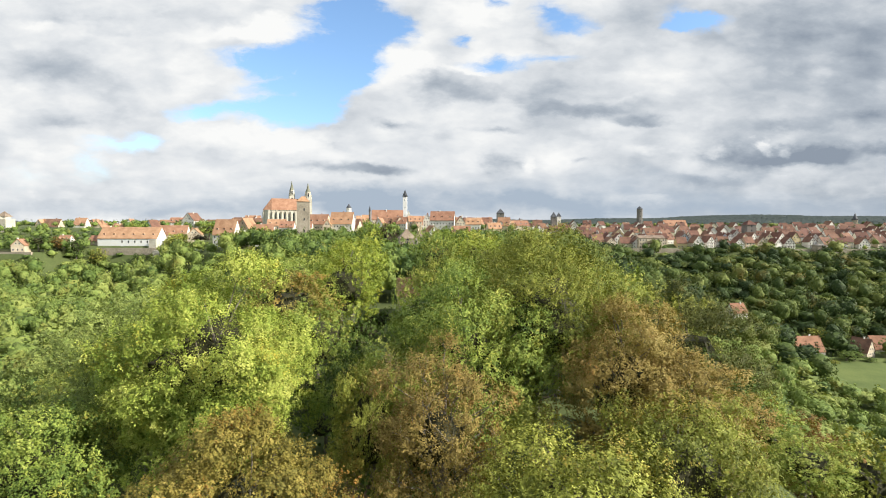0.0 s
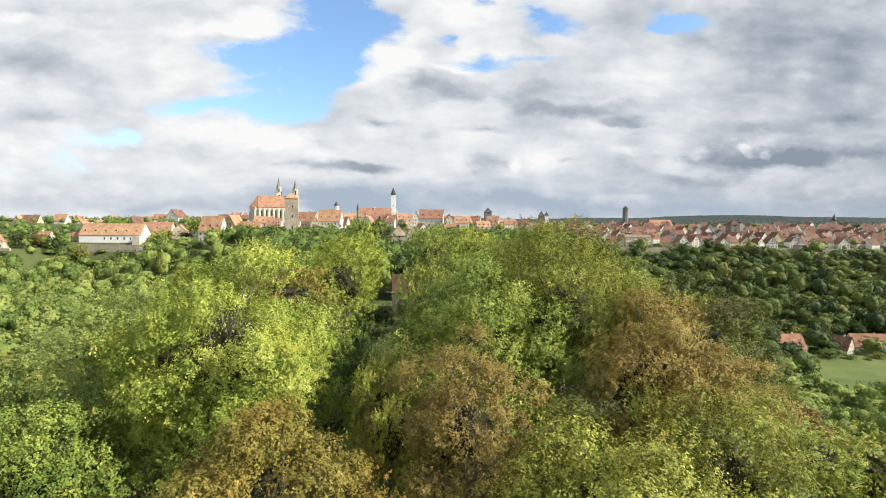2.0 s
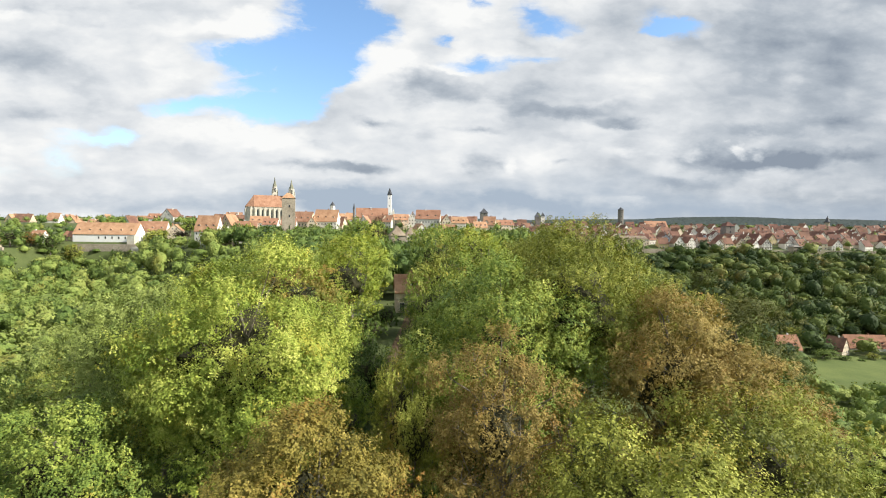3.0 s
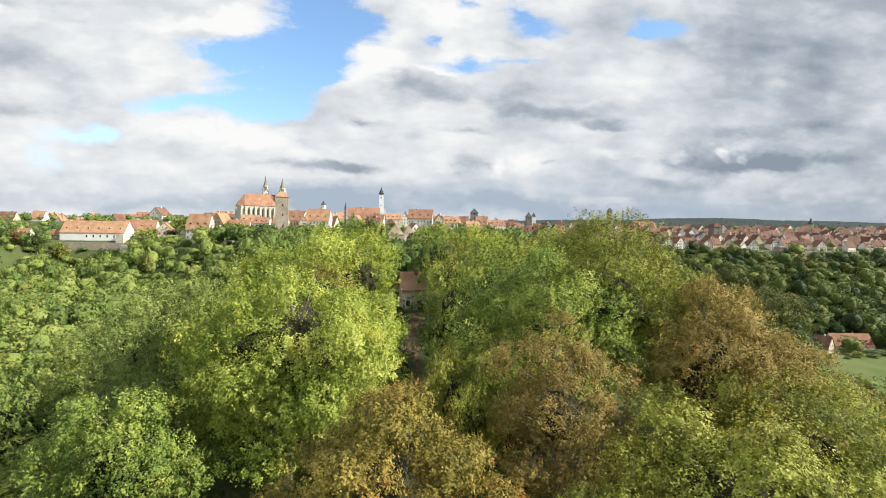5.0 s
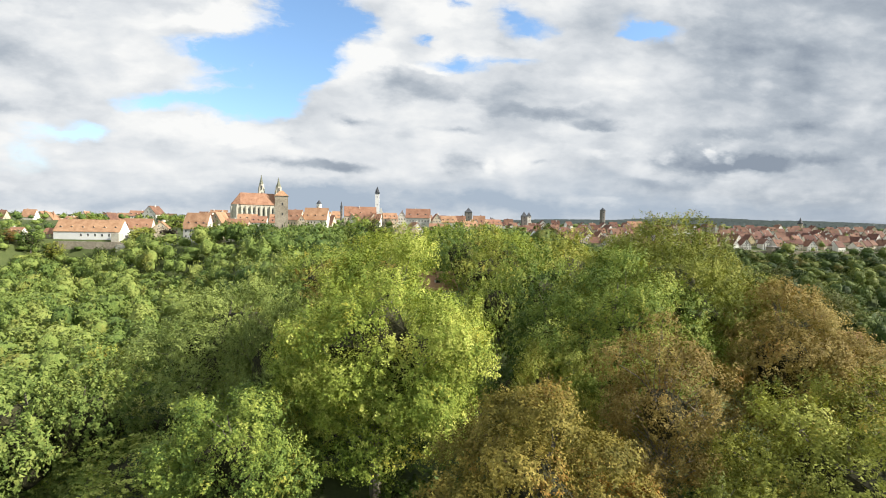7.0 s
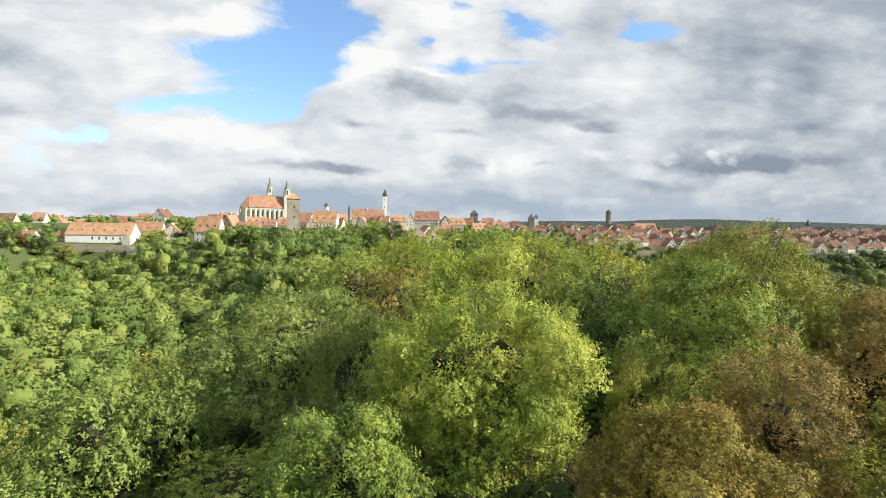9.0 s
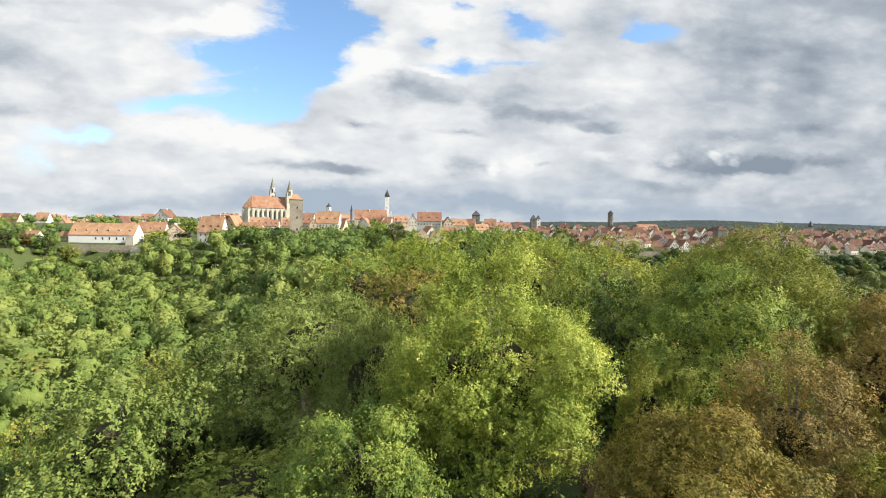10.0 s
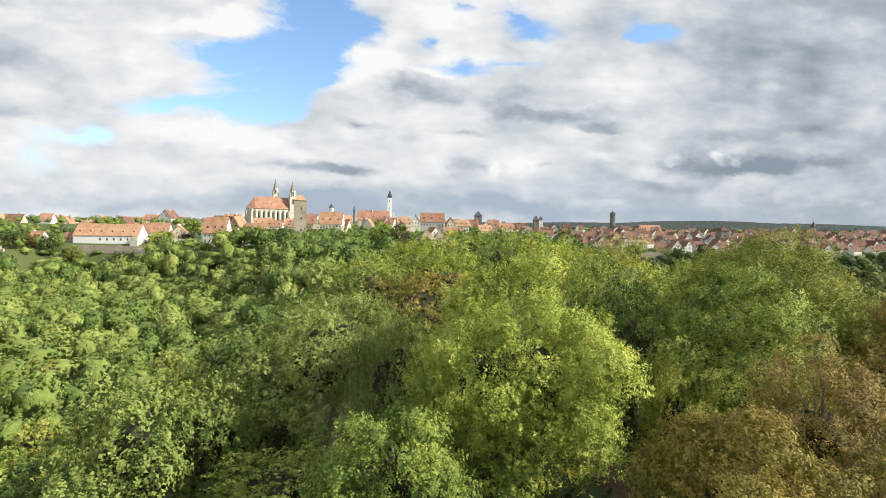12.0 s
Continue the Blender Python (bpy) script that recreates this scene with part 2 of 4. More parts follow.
    tree.links.new(thin.outputs[0], mix.inputs[2])
    tree.links.new(mix.outputs[0], tree.nodes["Material Output"].inputs[0])
    return m


MAPLE = leaf_material("maple_leaves", [(0.100, 0.163, 0.030), (0.201, 0.278, 0.046), (0.333, 0.395, 0.070), (0.562, 0.583, 0.152)], [(0.402, 0.365, 0.050), (0.548, 0.458, 0.074)], 0.20, 0.35)
OAK = leaf_material("oak_leaves", [(0.074, 0.098, 0.023), (0.149, 0.180, 0.033), (0.255, 0.281, 0.051), (0.415, 0.415, 0.099)], [(0.273, 0.213, 0.041), (0.367, 0.292, 0.057)], 0.24, 0.35)
DUSKY = leaf_material("dark_olive_leaves", [(0.031, 0.042, 0.012), (0.064, 0.078, 0.020), (0.113, 0.125, 0.031), (0.195, 0.203, 0.058)], [(0.101, 0.086, 0.023), (0.140, 0.117, 0.031)], 0.22, 0.35)
LINDEN = leaf_material("linden_leaves", [(0.075, 0.126, 0.030), (0.162, 0.233, 0.046), (0.292, 0.355, 0.069), (0.491, 0.514, 0.137)], [(0.361, 0.329, 0.046), (0.466, 0.392, 0.075)], 0.20, 0.35)
HORNBEAM = leaf_material("hornbeam_leaves", [(0.071, 0.068, 0.017), (0.142, 0.129, 0.028), (0.234, 0.199, 0.043), (0.376, 0.307, 0.080)], [(0.228, 0.111, 0.024), (0.342, 0.164, 0.032), (0.182, 0.093, 0.022)], 0.37, 0.3)
DRY = leaf_material("dry_leaves", [(0.143, 0.106, 0.032), (0.230, 0.175, 0.053), (0.317, 0.248, 0.073), (0.404, 0.332, 0.119)], [(0.276, 0.144, 0.042), (0.349, 0.187, 0.055)], 0.28, 0.35)
OLIVE = leaf_material("olive_leaves", [(0.094, 0.116, 0.026), (0.195, 0.219, 0.041), (0.321, 0.351, 0.066), (0.501, 0.521, 0.133)], [(0.311, 0.208, 0.046), (0.400, 0.300, 0.066)], 0.28, 0.35)
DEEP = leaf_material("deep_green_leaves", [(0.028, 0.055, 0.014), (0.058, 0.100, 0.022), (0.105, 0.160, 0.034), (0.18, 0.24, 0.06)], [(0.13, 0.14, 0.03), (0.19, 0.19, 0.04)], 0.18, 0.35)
GOLD = leaf_material("yellow_green_leaves", [(0.103, 0.148, 0.025), (0.193, 0.257, 0.036), (0.307, 0.365, 0.055), (0.436, 0.475, 0.090)], [(0.334, 0.269, 0.038), (0.423, 0.359, 0.065)], 0.24)
WOODS = leaf_material("woodland_leaves", [(0.056, 0.100, 0.028), (0.111, 0.169, 0.040), (0.179, 0.243, 0.058), (0.270, 0.315, 0.083)], [(0.169, 0.177, 0.039), (0.232, 0.221, 0.051)], 0.22, 0.06, speck=0.18)
# woodland leaves again in darker tones, with cloud shade put into the colour
SHADED_WOODS = leaf_material("shady_woodland_leaves", [(0.033, 0.058, 0.018), (0.069, 0.107, 0.026), (0.119, 0.156, 0.036), (0.186, 0.213, 0.055)], [(0.150, 0.134, 0.034), (0.207, 0.167, 0.042)], 0.22, 0.05, speck=0.18)
RUST = leaf_material("rust_leaves", [(0.09, 0.06, 0.022), (0.16, 0.10, 0.03), (0.24, 0.14, 0.04), (0.30, 0.19, 0.06)], [(0.12, 0.11, 0.03), (0.18, 0.15, 0.04)], 0.25)
COPPER = leaf_material("copper_beech_leaves", [(0.03, 0.022, 0.018), (0.05, 0.032, 0.024), (0.08, 0.05, 0.034), (0.11, 0.07, 0.045)], [(0.06, 0.06, 0.025), (0.09, 0.08, 0.03)], 0.15)
BARK = plain("bark", (0.10, 0.085, 0.065), (0.24, 0.215, 0.18), 1.8, 0.9, 0.6, 14)
# dark colour of the bodies inside crowns: stands in for shade between boughs
CORE_SHADE = plain("shaded_branchwork", (0.018, 0.020, 0.010), (0.060, 0.058, 0.026), 1.2, 0.95, 0.6, 7)
PALE_BARK = plain("pale_bark", (0.13, 0.11, 0.085), (0.28, 0.25, 0.20), 2.0, 0.9, 0.5, 16)
GRASS = plain("rough_grass", (0.055, 0.078, 0.024), (0.105, 0.130, 0.042), 0.06, 0.9, 0.4, 1.6)
MEADOW = plain("meadow_grass", (0.075, 0.110, 0.026), (0.125, 0.160, 0.042), 0.05, 0.9, 0.4, 1.6)
WHITE = plain("bright_white_plaster", (0.80, 0.80, 0.78), (0.86, 0.86, 0.84), 0.2, 0.8)
LITTER = plain("path_with_leaf_litter", (0.075, 0.048, 0.028), (0.17, 0.115, 0.068), 0.5, 0.95, 0.4, 6)
ROOF = plain("clay_tiles", (0.269, 0.140, 0.084), (0.438, 0.257, 0.162), 0.25, 0.85, 0.4, 2.2, by_object=0.35)
ROOF_BROWN = plain("brown_clay_tiles", (0.19, 0.090, 0.058), (0.31, 0.155, 0.100), 0.25, 0.85, 0.4, 2.2, by_object=0.3)
ROOF_OLD = plain("old_clay_tiles", (0.105, 0.057, 0.044), (0.228, 0.118, 0.081), 0.25, 0.85, 0.4, 2.2, by_object=0.5)
ROOF_GREY = plain("weathered_tiles", (0.16, 0.12, 0.09), (0.30, 0.24, 0.18), 0.3, 0.85, 0.4, 2.2, by_object=0.3)
SLATE_ROOF = plain("slate", (0.045, 0.05, 0.06), (0.10, 0.105, 0.115), 0.4, 0.6, 0.3, 3)
PLASTER = plain("white_plaster", (0.600, 0.576, 0.516), (0.780, 0.768, 0.708), 0.2, 0.85, 0.1, by_object=0.15)
CREAM = plain("cream_plaster", (0.496, 0.425, 0.307), (0.661, 0.578, 0.437), 0.2, 0.85, 0.1, by_object=0.2)
YELLOW = plain("yellow_plaster", (0.493, 0.399, 0.208), (0.578, 0.494, 0.304), 0.2, 0.85, 0.1)
BLUEISH = plain("pale_blue_plaster", (0.42, 0.47, 0.55), (0.55, 0.60, 0.66), 0.2, 0.85, 0.1)
STONE = plain("sandstone", (0.24, 0.21, 0.16), (0.42, 0.37, 0.29), 0.15, 0.9, 0.5, 1.2)
PALE_STONE = plain("pale_sandstone", (0.441, 0.396, 0.317), (0.600, 0.600, 0.512), 0.15, 0.9, 0.4, 1.2)
DARK_STONE = plain("dark_stone", (0.13, 0.12, 0.11), (0.25, 0.235, 0.21), 0.12, 0.9, 0.4, 1.0)
TIMBER = plain("dark_timber", (0.05, 0.032, 0.022), (0.11, 0.07, 0.045), 0.8, 0.8)
GLASS = plain("dark_window_glass", (0.02, 0.024, 0.03), (0.05, 0.055, 0.065), 0.6, 0.15, spec=0.5)
COPPER_ROOF = plain("green_grey_spire_stone", (0.167, 0.174, 0.124), (0.248, 0.248, 0.186), 0.5, 0.6)
GREYGREEN = leaf_material("grey_green_leaves", [(0.075, 0.109, 0.028), (0.140, 0.188, 0.046), (0.221, 0.275, 0.070), (0.334, 0.399, 0.119)], [(0.194, 0.211, 0.042), (0.259, 0.259, 0.056)], 0.18, 0.35)
BROWNING = leaf_material("browning_leaves", [(0.092, 0.083, 0.023), (0.172, 0.155, 0.037), (0.259, 0.224, 0.055), (0.356, 0.310, 0.086)], [(0.253, 0.138, 0.034), (0.322, 0.184, 0.046)], 0.36, 0.35)
# distance haze is put into the bluish tones of the hill forest
HAZED_WOODS = leaf_material("hill_woods_leaves", [(0.021, 0.033, 0.030), (0.032, 0.046, 0.041), (0.045, 0.061, 0.053), (0.060, 0.075, 0.064)], [(0.045, 0.053, 0.045), (0.060, 0.064, 0.053)], 0.15, 0.01)
INNER = {}
INNER[WOODS] = leaf_material("woodland_leaves_mass", [(0.056, 0.100, 0.028), (0.111, 0.169, 0.040), (0.179, 0.243, 0.058), (0.270, 0.315, 0.083)], [(0.169, 0.177, 0.039), (0.232, 0.221, 0.051)], 0.22, 0.06, speck=0.18, mass=True)
INNER[SHADED_WOODS] = leaf_material("shady_woodland_leaves_mass", [(0.033, 0.058, 0.018), (0.069, 0.107, 0.026), (0.119, 0.156, 0.036), (0.186, 0.213, 0.055)], [(0.150, 0.134, 0.034), (0.207, 0.167, 0.042)], 0.22, 0.05, speck=0.18, mass=True)

# ---- mesh helpers ----


def mesh_of(name, verts, faces, material):
    me = bpy.data.meshes.new(name)
    me.from_pydata([tuple(map(float, v)) for v in verts], [], faces)
    me.materials.append(material)
    return me


def box(x0, x1, y0, y1, z0, z1):
    v = [(x, y, z) for z in (z0, z1) for x, y in ((x0, y0), (x1, y0), (x1, y1), (x0, y1))]
    return v, [(3, 2, 1, 0), (4, 5, 6, 7), (0, 1, 5, 4), (1, 2, 6, 5), (2, 3, 7, 6), (3, 0, 4, 7)]


def prism(outline, y0, y1):
    """An upright outline of (x, z) drawn out from y0 to y1."""
    n = len(outline)
    v = [(x, y0, z) for x, z in outline] + [(x, y1, z) for x, z in outline]
    f = [tuple(range(n)), tuple(range(2 * n - 1, n - 1, -1))]
    return v, f + [(i, i + n, (i + 1) % n + n, (i + 1) % n) for i in range(n)]


def turned_body(profile, sides, x=0.0, y=0.0, spin=0.0):
    """A closed body of rings (radius, z) about an upright axis."""
    v, f = [], []
    for r, z in profile:
        v += [(x + r * math.cos(spin + 2 * math.pi * k / sides), y + r * math.sin(spin + 2 * math.pi * k / sides), z) for k in range(sides)]
    for i in range(len(profile) - 1):
        for k in range(sides):
            a, b = i * sides + k, i * sides + (k + 1) % sides
            f.append((a, b, b + sides, a + sides))
    f.append(tuple(range(sides - 1, -1, -1)))
    f.append(tuple(range(len(v) - sides, len(v))))
    return v, f


def join(*bodies):
    v, f = [], []
    for bv, bf in bodies:
        k = len(v)
        v += list(bv)
        f += [tuple(i + k for i in face) for face in bf]
    return v, f


def swap(body):
    """The body turned a quarter about the upright axis."""
    return [(-y, x, z) for x, y, z in body[0]], body[1]


def shift(body, dx=0.0, dy=0.0, dz=0.0):
    return [(x + dx, y + dy, z + dz) for x, y, z in body[0]], body[1]


def part(name, body, material, parent, label=""):
    ob = new(name, mesh_of(name, *body, material))
    ob.parent = parent
    if label:
        tagged(ob, label)
    return ob


def thing(name, label, category, x, y, z, yaw=0.0, group="", kind=""):
    ob = new(name)
    ob.empty_display_size = 0.5
    ob.matrix_world = pose(x, y, z, 0, 0, yaw)
    return tagged(ob, label, category, group, kind)


# ---- the lie of the land ----
EDGE = [
    (-27, -400), (-26, 110), (-48, 190), (-95, 290), (-150, 322), (-200, 388), (-269, 388), (-277, 338.5), (-335, 337), (-380, 400), (-620, 430), (-4900, 420), (-4900, 4900),
    (4900, 4900), (4900, 440), (760, 452), (460, 462), (300, 462), (170, 458), (95, 380), (50, 240), (27, 120), (26, -400),
]


def outside(x, y):
    """Metres outside the plateau's edge; 0 on the plateau."""
    x, y = np.asarray(x, float), np.asarray(y, float)
    near = np.full(x.shape, 1e9)
    inside = np.zeros(x.shape, bool)
    for (ax, ay), (bx, by) in zip(EDGE, EDGE[1:] + EDGE[:1]):
        dx, dy = bx - ax, by - ay
        u = np.clip(((x - ax) * dx + (y - ay) * dy) / (dx * dx + dy * dy), 0, 1)
        near = np.minimum(near, np.hypot(x - ax - u * dx, y - ay - u * dy))
        if dy:
            inside ^= ((ay > y) != (by > y)) & (x < ax + (y - ay) * dx / dy)
    return np.where(inside, 0.0, near)


def land(x, y):
    x, y = np.asarray(x, float), np.asarray(y, float)
    d = outside(x, y)
    mid = np.interp(y, [0, 150, 330, 450, 560, 900], [0, 0, 4, 14, 19, 21])
    left = np.interp(y, [0, 150, 375, 420, 520, 900], [0, 0, 1, 7, 17, 20])
    right = np.interp(y, [0, 120, 240, 460, 495, 540, 650, 900], [0, 0, -3, -7, 2, 8, 17, 20])
    w = np.clip((x - 70) / 90, 0, 1)
    q = np.clip((-170 - x) / 50, 0, 1)
    top = mid * (1 - w) * (1 - q) + right * w + left * q
    slope = np.where(x < 0, 0.56, np.interp(y, [100, 250], [0.74, 0.38]))
    floor = np.where(x < 0, -25.0, -62.0)
    z = top - np.maximum(0, np.minimum(d * slope, top - floor) - 3 * np.exp(-d / 6) * (d > 0))
    z = z - np.clip((-190 - x) / 15, 0, 1) * np.clip((y - 280) / 40, 0, 1) * 8 * (1 - np.exp(-d / 3.0))
    z = np.where(d > 0, np.minimum(z, top), top)
    far = np.clip((y - 1500) / 1500, 0, 1)
    swell = 0.62 + 0.12 * np.sin(x / 330 + 1.0) + 0.06 * np.sin(x / 130 + y / 400)
    z = z + far * far * (3 - 2 * far) * (np.interp(x, [-900, -200, 700, 1300, 1900, 2100, 4900], [0, 40, 44, 92, 92, 76, 80]) * swell + 2)
    return z


def height(x, y):
    return float(land(np.array([x]), np.array([y]))[0])


xs = np.unique(np.concatenate([np.linspace(-4900, -500, 28), np.arange(-500, 560, 8.0), np.linspace(560, 4900, 28)]))
ys = np.unique(np.concatenate([np.linspace(-4900, -100, 16), np.arange(-100, 620, 8.0), np.linspace(620, 4900, 40)]))
gx, gy = np.meshgrid(xs, ys)
gz = land(gx, gy) + 0.25 * np.sin(gx / 7.0) * np.sin(gy / 9.0) * (np.abs(gx) > 30)
nx, ny = len(xs), len(ys)
cells = [(j * nx + i, j * nx + i + 1, (j + 1) * nx + i + 1, (j + 1) * nx + i) for j in range(ny - 1) for i in range(nx - 1)]
ground = new("ground", mesh_of("ground", np.stack([gx, gy, gz], -1).reshape(-1, 3), cells, GRASS))
for p in ground.data.polygons:
    p.use_smooth = True
tagged(ground, "green grassy ground of ridge, valley and plateau", "ground", kind="structure")

mx, my = np.meshgrid(np.arange(184, 445, 6.0), np.arange(200, 303, 6.0))
mrows = mx.shape[1]
meadow_f = [(j * mrows + i, j * mrows + i + 1, (j + 1) * mrows + i + 1, (j + 1) * mrows + i) for j in range(mx.shape[0] - 1) for i in range(mrows - 1)]
meadow = new("meadow", mesh_of("meadow", np.stack([mx, my, land(mx, my) + 0.6 + 0.2 * np.sin(mx / 17) * np.sin(my / 11)], -1).reshape(-1, 3), meadow_f, MEADOW))
tagged(meadow, "bright green mown meadow on the valley floor", "meadow", kind="structure")

# strip of path along the garden
path_v = [(-4.9 + 1.3 * s + 0.9 * math.sin(y / 14.0), y, 0.05) for y in range(24, 122, 3) for s in (-1, 1)]
path_f = [(2 * i, 2 * i + 1, 2 * i + 3, 2 * i + 2) for i in range(len(path_v) // 2 - 1)]
path_strip = new("path", mesh_of("path", path_v, path_f, LITTER))
tagged(path_strip, "reddish gravel garden path strewn with fallen leaves", "path", kind="structure")

# ---- trees ----


def leaf_quads(rng, where, facing, size, corners=4):
    """Bent leaves at the places given, each turned about its own way."""
    n = len(where)
    nrm = facing / np.maximum(1e-6, np.linalg.norm(facing, axis=1))[:, None]
    a = rng.normal(size=(n, 3))
    along = a - nrm * np.sum(a * nrm, 1)[:, None]
    along /= np.maximum(1e-6, np.linalg.norm(along, axis=1))[:, None]
    across = np.cross(nrm, along)
    s = (size * rng.uniform(0.65, 1.3, n))[:, None]
    droop = rng.uniform(-0.05, 0.30, (n, 1)) * s
    up = np.array([0, 0, 1.0])
    base = where - along * s * 0.5
    tip = where + along * s * 0.5 - up * droop
    lift = nrm * s * 0.10
    left = where + across * s * 0.36 + lift - along * s * 0.05
    right = where - across * s * 0.36 + lift - along * s * 0.05
    return np.stack([base, right, tip, left] if corners == 4 else [where - along * s * 0.45 + across * s * 0.36 + lift, where - along * s * 0.45 - across * s * 0.36 + lift, tip], 1)


def bough_crown(rng, radius, tall, boughs, leaves, size, spread=0.36, spray=0.55, shoulder=0.42, upright=0.55, corners=4, each=12, ragged=0.16, stir=0.36):
    """Boughs set round a crown that stands on z = 0, each clad in sprays of leaves, with shade between them.
    Gives the leaf corners, a tone for each leaf, and the middles and sizes of the boughs."""
    half, up = tall / 2, np.array([0, 0, 1.0])
    k = np.arange(boughs) + 0.5
    zz = 1 - 1.80 * k / boughs
    ang = k * 2.39996 + rng.uniform(0, 6.28)
    rr = np.maximum(0, 1 - zz * zz) ** shoulder
    ways = np.stack([rr * np.cos(ang), rr * np.sin(ang), zz], 1) + rng.normal(scale=0.10, size=(boughs, 3))
    big = radius * spread * rng.uniform(0.65, 1.30, boughs)
    out = (1 - 0.75 * big / radius) * rng.uniform(1 - 2.2 * ragged, 1 + ragged, boughs)
    out *= np.where(np.arange(boughs) % 7 == 3, 0.80, 1.0)
    taper = np.interp(zz, [-0.8, -0.4, 0.2, 1], [0.80, 0.97, 1.0, 0.98])
    mids = ways * (out * taper)[:, None] * np.array([radius, radius, half]) + np.array([0, 0, half])
    mids[:, 2] = np.maximum(mids[:, 2], big * 0.7)
    count = max(boughs, int(leaves / each))
    own = rng.choice(boughs, count, p=big ** 2 / np.sum(big ** 2))
    away = ways / np.maximum(1e-6, np.linalg.norm(ways, axis=1))[:, None]
    v = rng.normal(size=(count, 3)) + 0.75 * away[own] + 0.30 * up
    v /= np.linalg.norm(v, axis=1)[:, None]
    reach = np.where(rng.random(count) < 0.22, rng.uniform(0.35, 0.8, count), rng.uniform(0.80, 1.10, count))
    reach *= 1 + 0.22 * np.sin(v[:, 0] * 5 + own) * np.sin(v[:, 1] * 5 + 2 * own) + 0.12 * np.sin(v[:, 2] * 9 + 3 * own)
    root = mids[own] + v * (reach * big[own])[:, None] * np.array([1, 1, 0.78])
    axis = 0.75 * v + upright * up + rng.normal(scale=0.30, size=v.shape)
    axis /= np.linalg.norm(axis, axis=1)[:, None]
    length = spray * rng.uniform(0.55, 1.35, count)
    s = rng.random((count, each))
    stray = rng.normal(size=(count, each, 3)) * 0.20
    where = root[:, None] + axis[:, None] * ((s - 0.4) * length[:, None])[..., None] + stray * (length[:, None] * (1.15 - 0.6 * s))[..., None]
    facing = (0.40 * up + 0.80 * v + 0.15 * axis + rng.normal(scale=stir, size=v.shape))[:, None] + rng.normal(scale=stir, size=where.shape)
    tone = np.repeat(rng.normal(size=count) * 0.13 + (rng.normal(size=boughs) * 0.09)[own] + 0.06 * (reach - 0.9), each)
    return leaf_quads(rng, where.reshape(-1, 3), facing.reshape(-1, 3), size, corners), tone, mids, big


SPHERES = {}
for level in (1, 2, 3):
    bm = bmesh.new()
    bmesh.ops.create_icosphere(bm, subdivisions=level, radius=1.0)
    SPHERES[level] = (np.array([v.co[:] for v in bm.verts]), np.array([[v.index for v in f.verts] for f in bm.faces]))
    bm.free()


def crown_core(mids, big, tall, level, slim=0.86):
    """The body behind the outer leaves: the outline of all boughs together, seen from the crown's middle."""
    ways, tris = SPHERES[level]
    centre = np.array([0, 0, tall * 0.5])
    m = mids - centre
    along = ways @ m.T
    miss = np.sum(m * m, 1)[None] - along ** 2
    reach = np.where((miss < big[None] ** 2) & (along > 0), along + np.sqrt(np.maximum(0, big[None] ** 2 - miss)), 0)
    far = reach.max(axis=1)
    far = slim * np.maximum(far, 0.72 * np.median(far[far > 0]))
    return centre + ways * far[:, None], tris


def leafy_mesh(name, quads, cores, leaf, inner, tones=None):
    """Outer leaves and leafy bodies in one mesh, with a leaf material each."""
    n, k = quads.shape[:2]
    verts, starts, loops, count = [quads.reshape(-1, 3)], [np.arange(0, k * n, k)], [np.arange(k * n)], k * n
    lcount = k * n
    for cv, cf in cores:
        verts.append(cv)
        loops.append(cf.ravel() + count)
        starts.append(lcount + np.arange(0, 3 * len(cf), 3))
        count += len(cv)
        lcount += 3 * len(cf)
    me = bpy.data.meshes.new(name)
    verts, loops, starts = np.concatenate(verts), np.concatenate(loops), np.concatenate(starts)
    me.vertices.add(len(verts))
    me.vertices.foreach_set("co", verts.astype(np.float32).ravel())
    me.loops.add(len(loops))
    me.loops.foreach_set("vertex_index", loops.astype(np.int32))
    me.polygons.add(len(starts))
    me.polygons.foreach_set("loop_start", starts.astype(np.int32))
    body = np.arange(len(starts)) >= n
    me.polygons.foreach_set("material_index", body.astype(np.int32))
    me.polygons.foreach_set("use_smooth", body)
    me.materials.append(leaf)
    me.materials.append(inner)
    me.update(calc_edges=True)
    if tones is not None:
        me.attributes.new("tone", "FLOAT", "POINT").data.foreach_set("value", tones.astype(np.float32))
    return me


def tube(points, radii, sides=6):
    v, f = [], []
    for i, (p, r) in enumerate(zip(points, radii)):
        t = (Vector(points[min(i + 1, len(points) - 1)]) - Vector(points[max(i - 1, 0)])).normalized()
        a = t.cross(Vector((0.31, 0.95, 0.05))).normalized()
        b = t.cross(a)
        v += [tuple(Vector(p) + r * (math.cos(6.2832 * k / sides) * a + math.sin(6.2832 * k / sides) * b)) for k in range(sides)]
    for i in range(len(points) - 1):
        for k in range(sides):
            f.append((i * sides + k, i * sides + (k + 1) % sides, (i + 1) * sides + (k + 1) % sides, (i + 1) * sides + k))
    f.append(tuple(range(sides)))
    f.append(tuple(range(len(v) - sides, len(v))))
    return v, f


def limbs_to(rng, mids, start, top, thick, count):
    """Bent tapering limbs from the trunk towards the tufts."""
    bodies = []
    order = rng.permutation(len(mids))[:count]
    for i in order:
        end = Vector(mids[i])
        z0 = start + (top - start) * min(0.9, max(0.0, (end.z - start) / max(1.0, top - start) * rng.uniform(0.35, 0.75)))
        a = Vector((0, 0, z0))
        bend = Vector((rng.normal() * 0.25, rng.normal() * 0.25, rng.uniform(-0.2, 0.5)))
        p1 = a.lerp(end, 0.35) + bend
        p2 = a.lerp(end, 0.7) + bend * 0.8
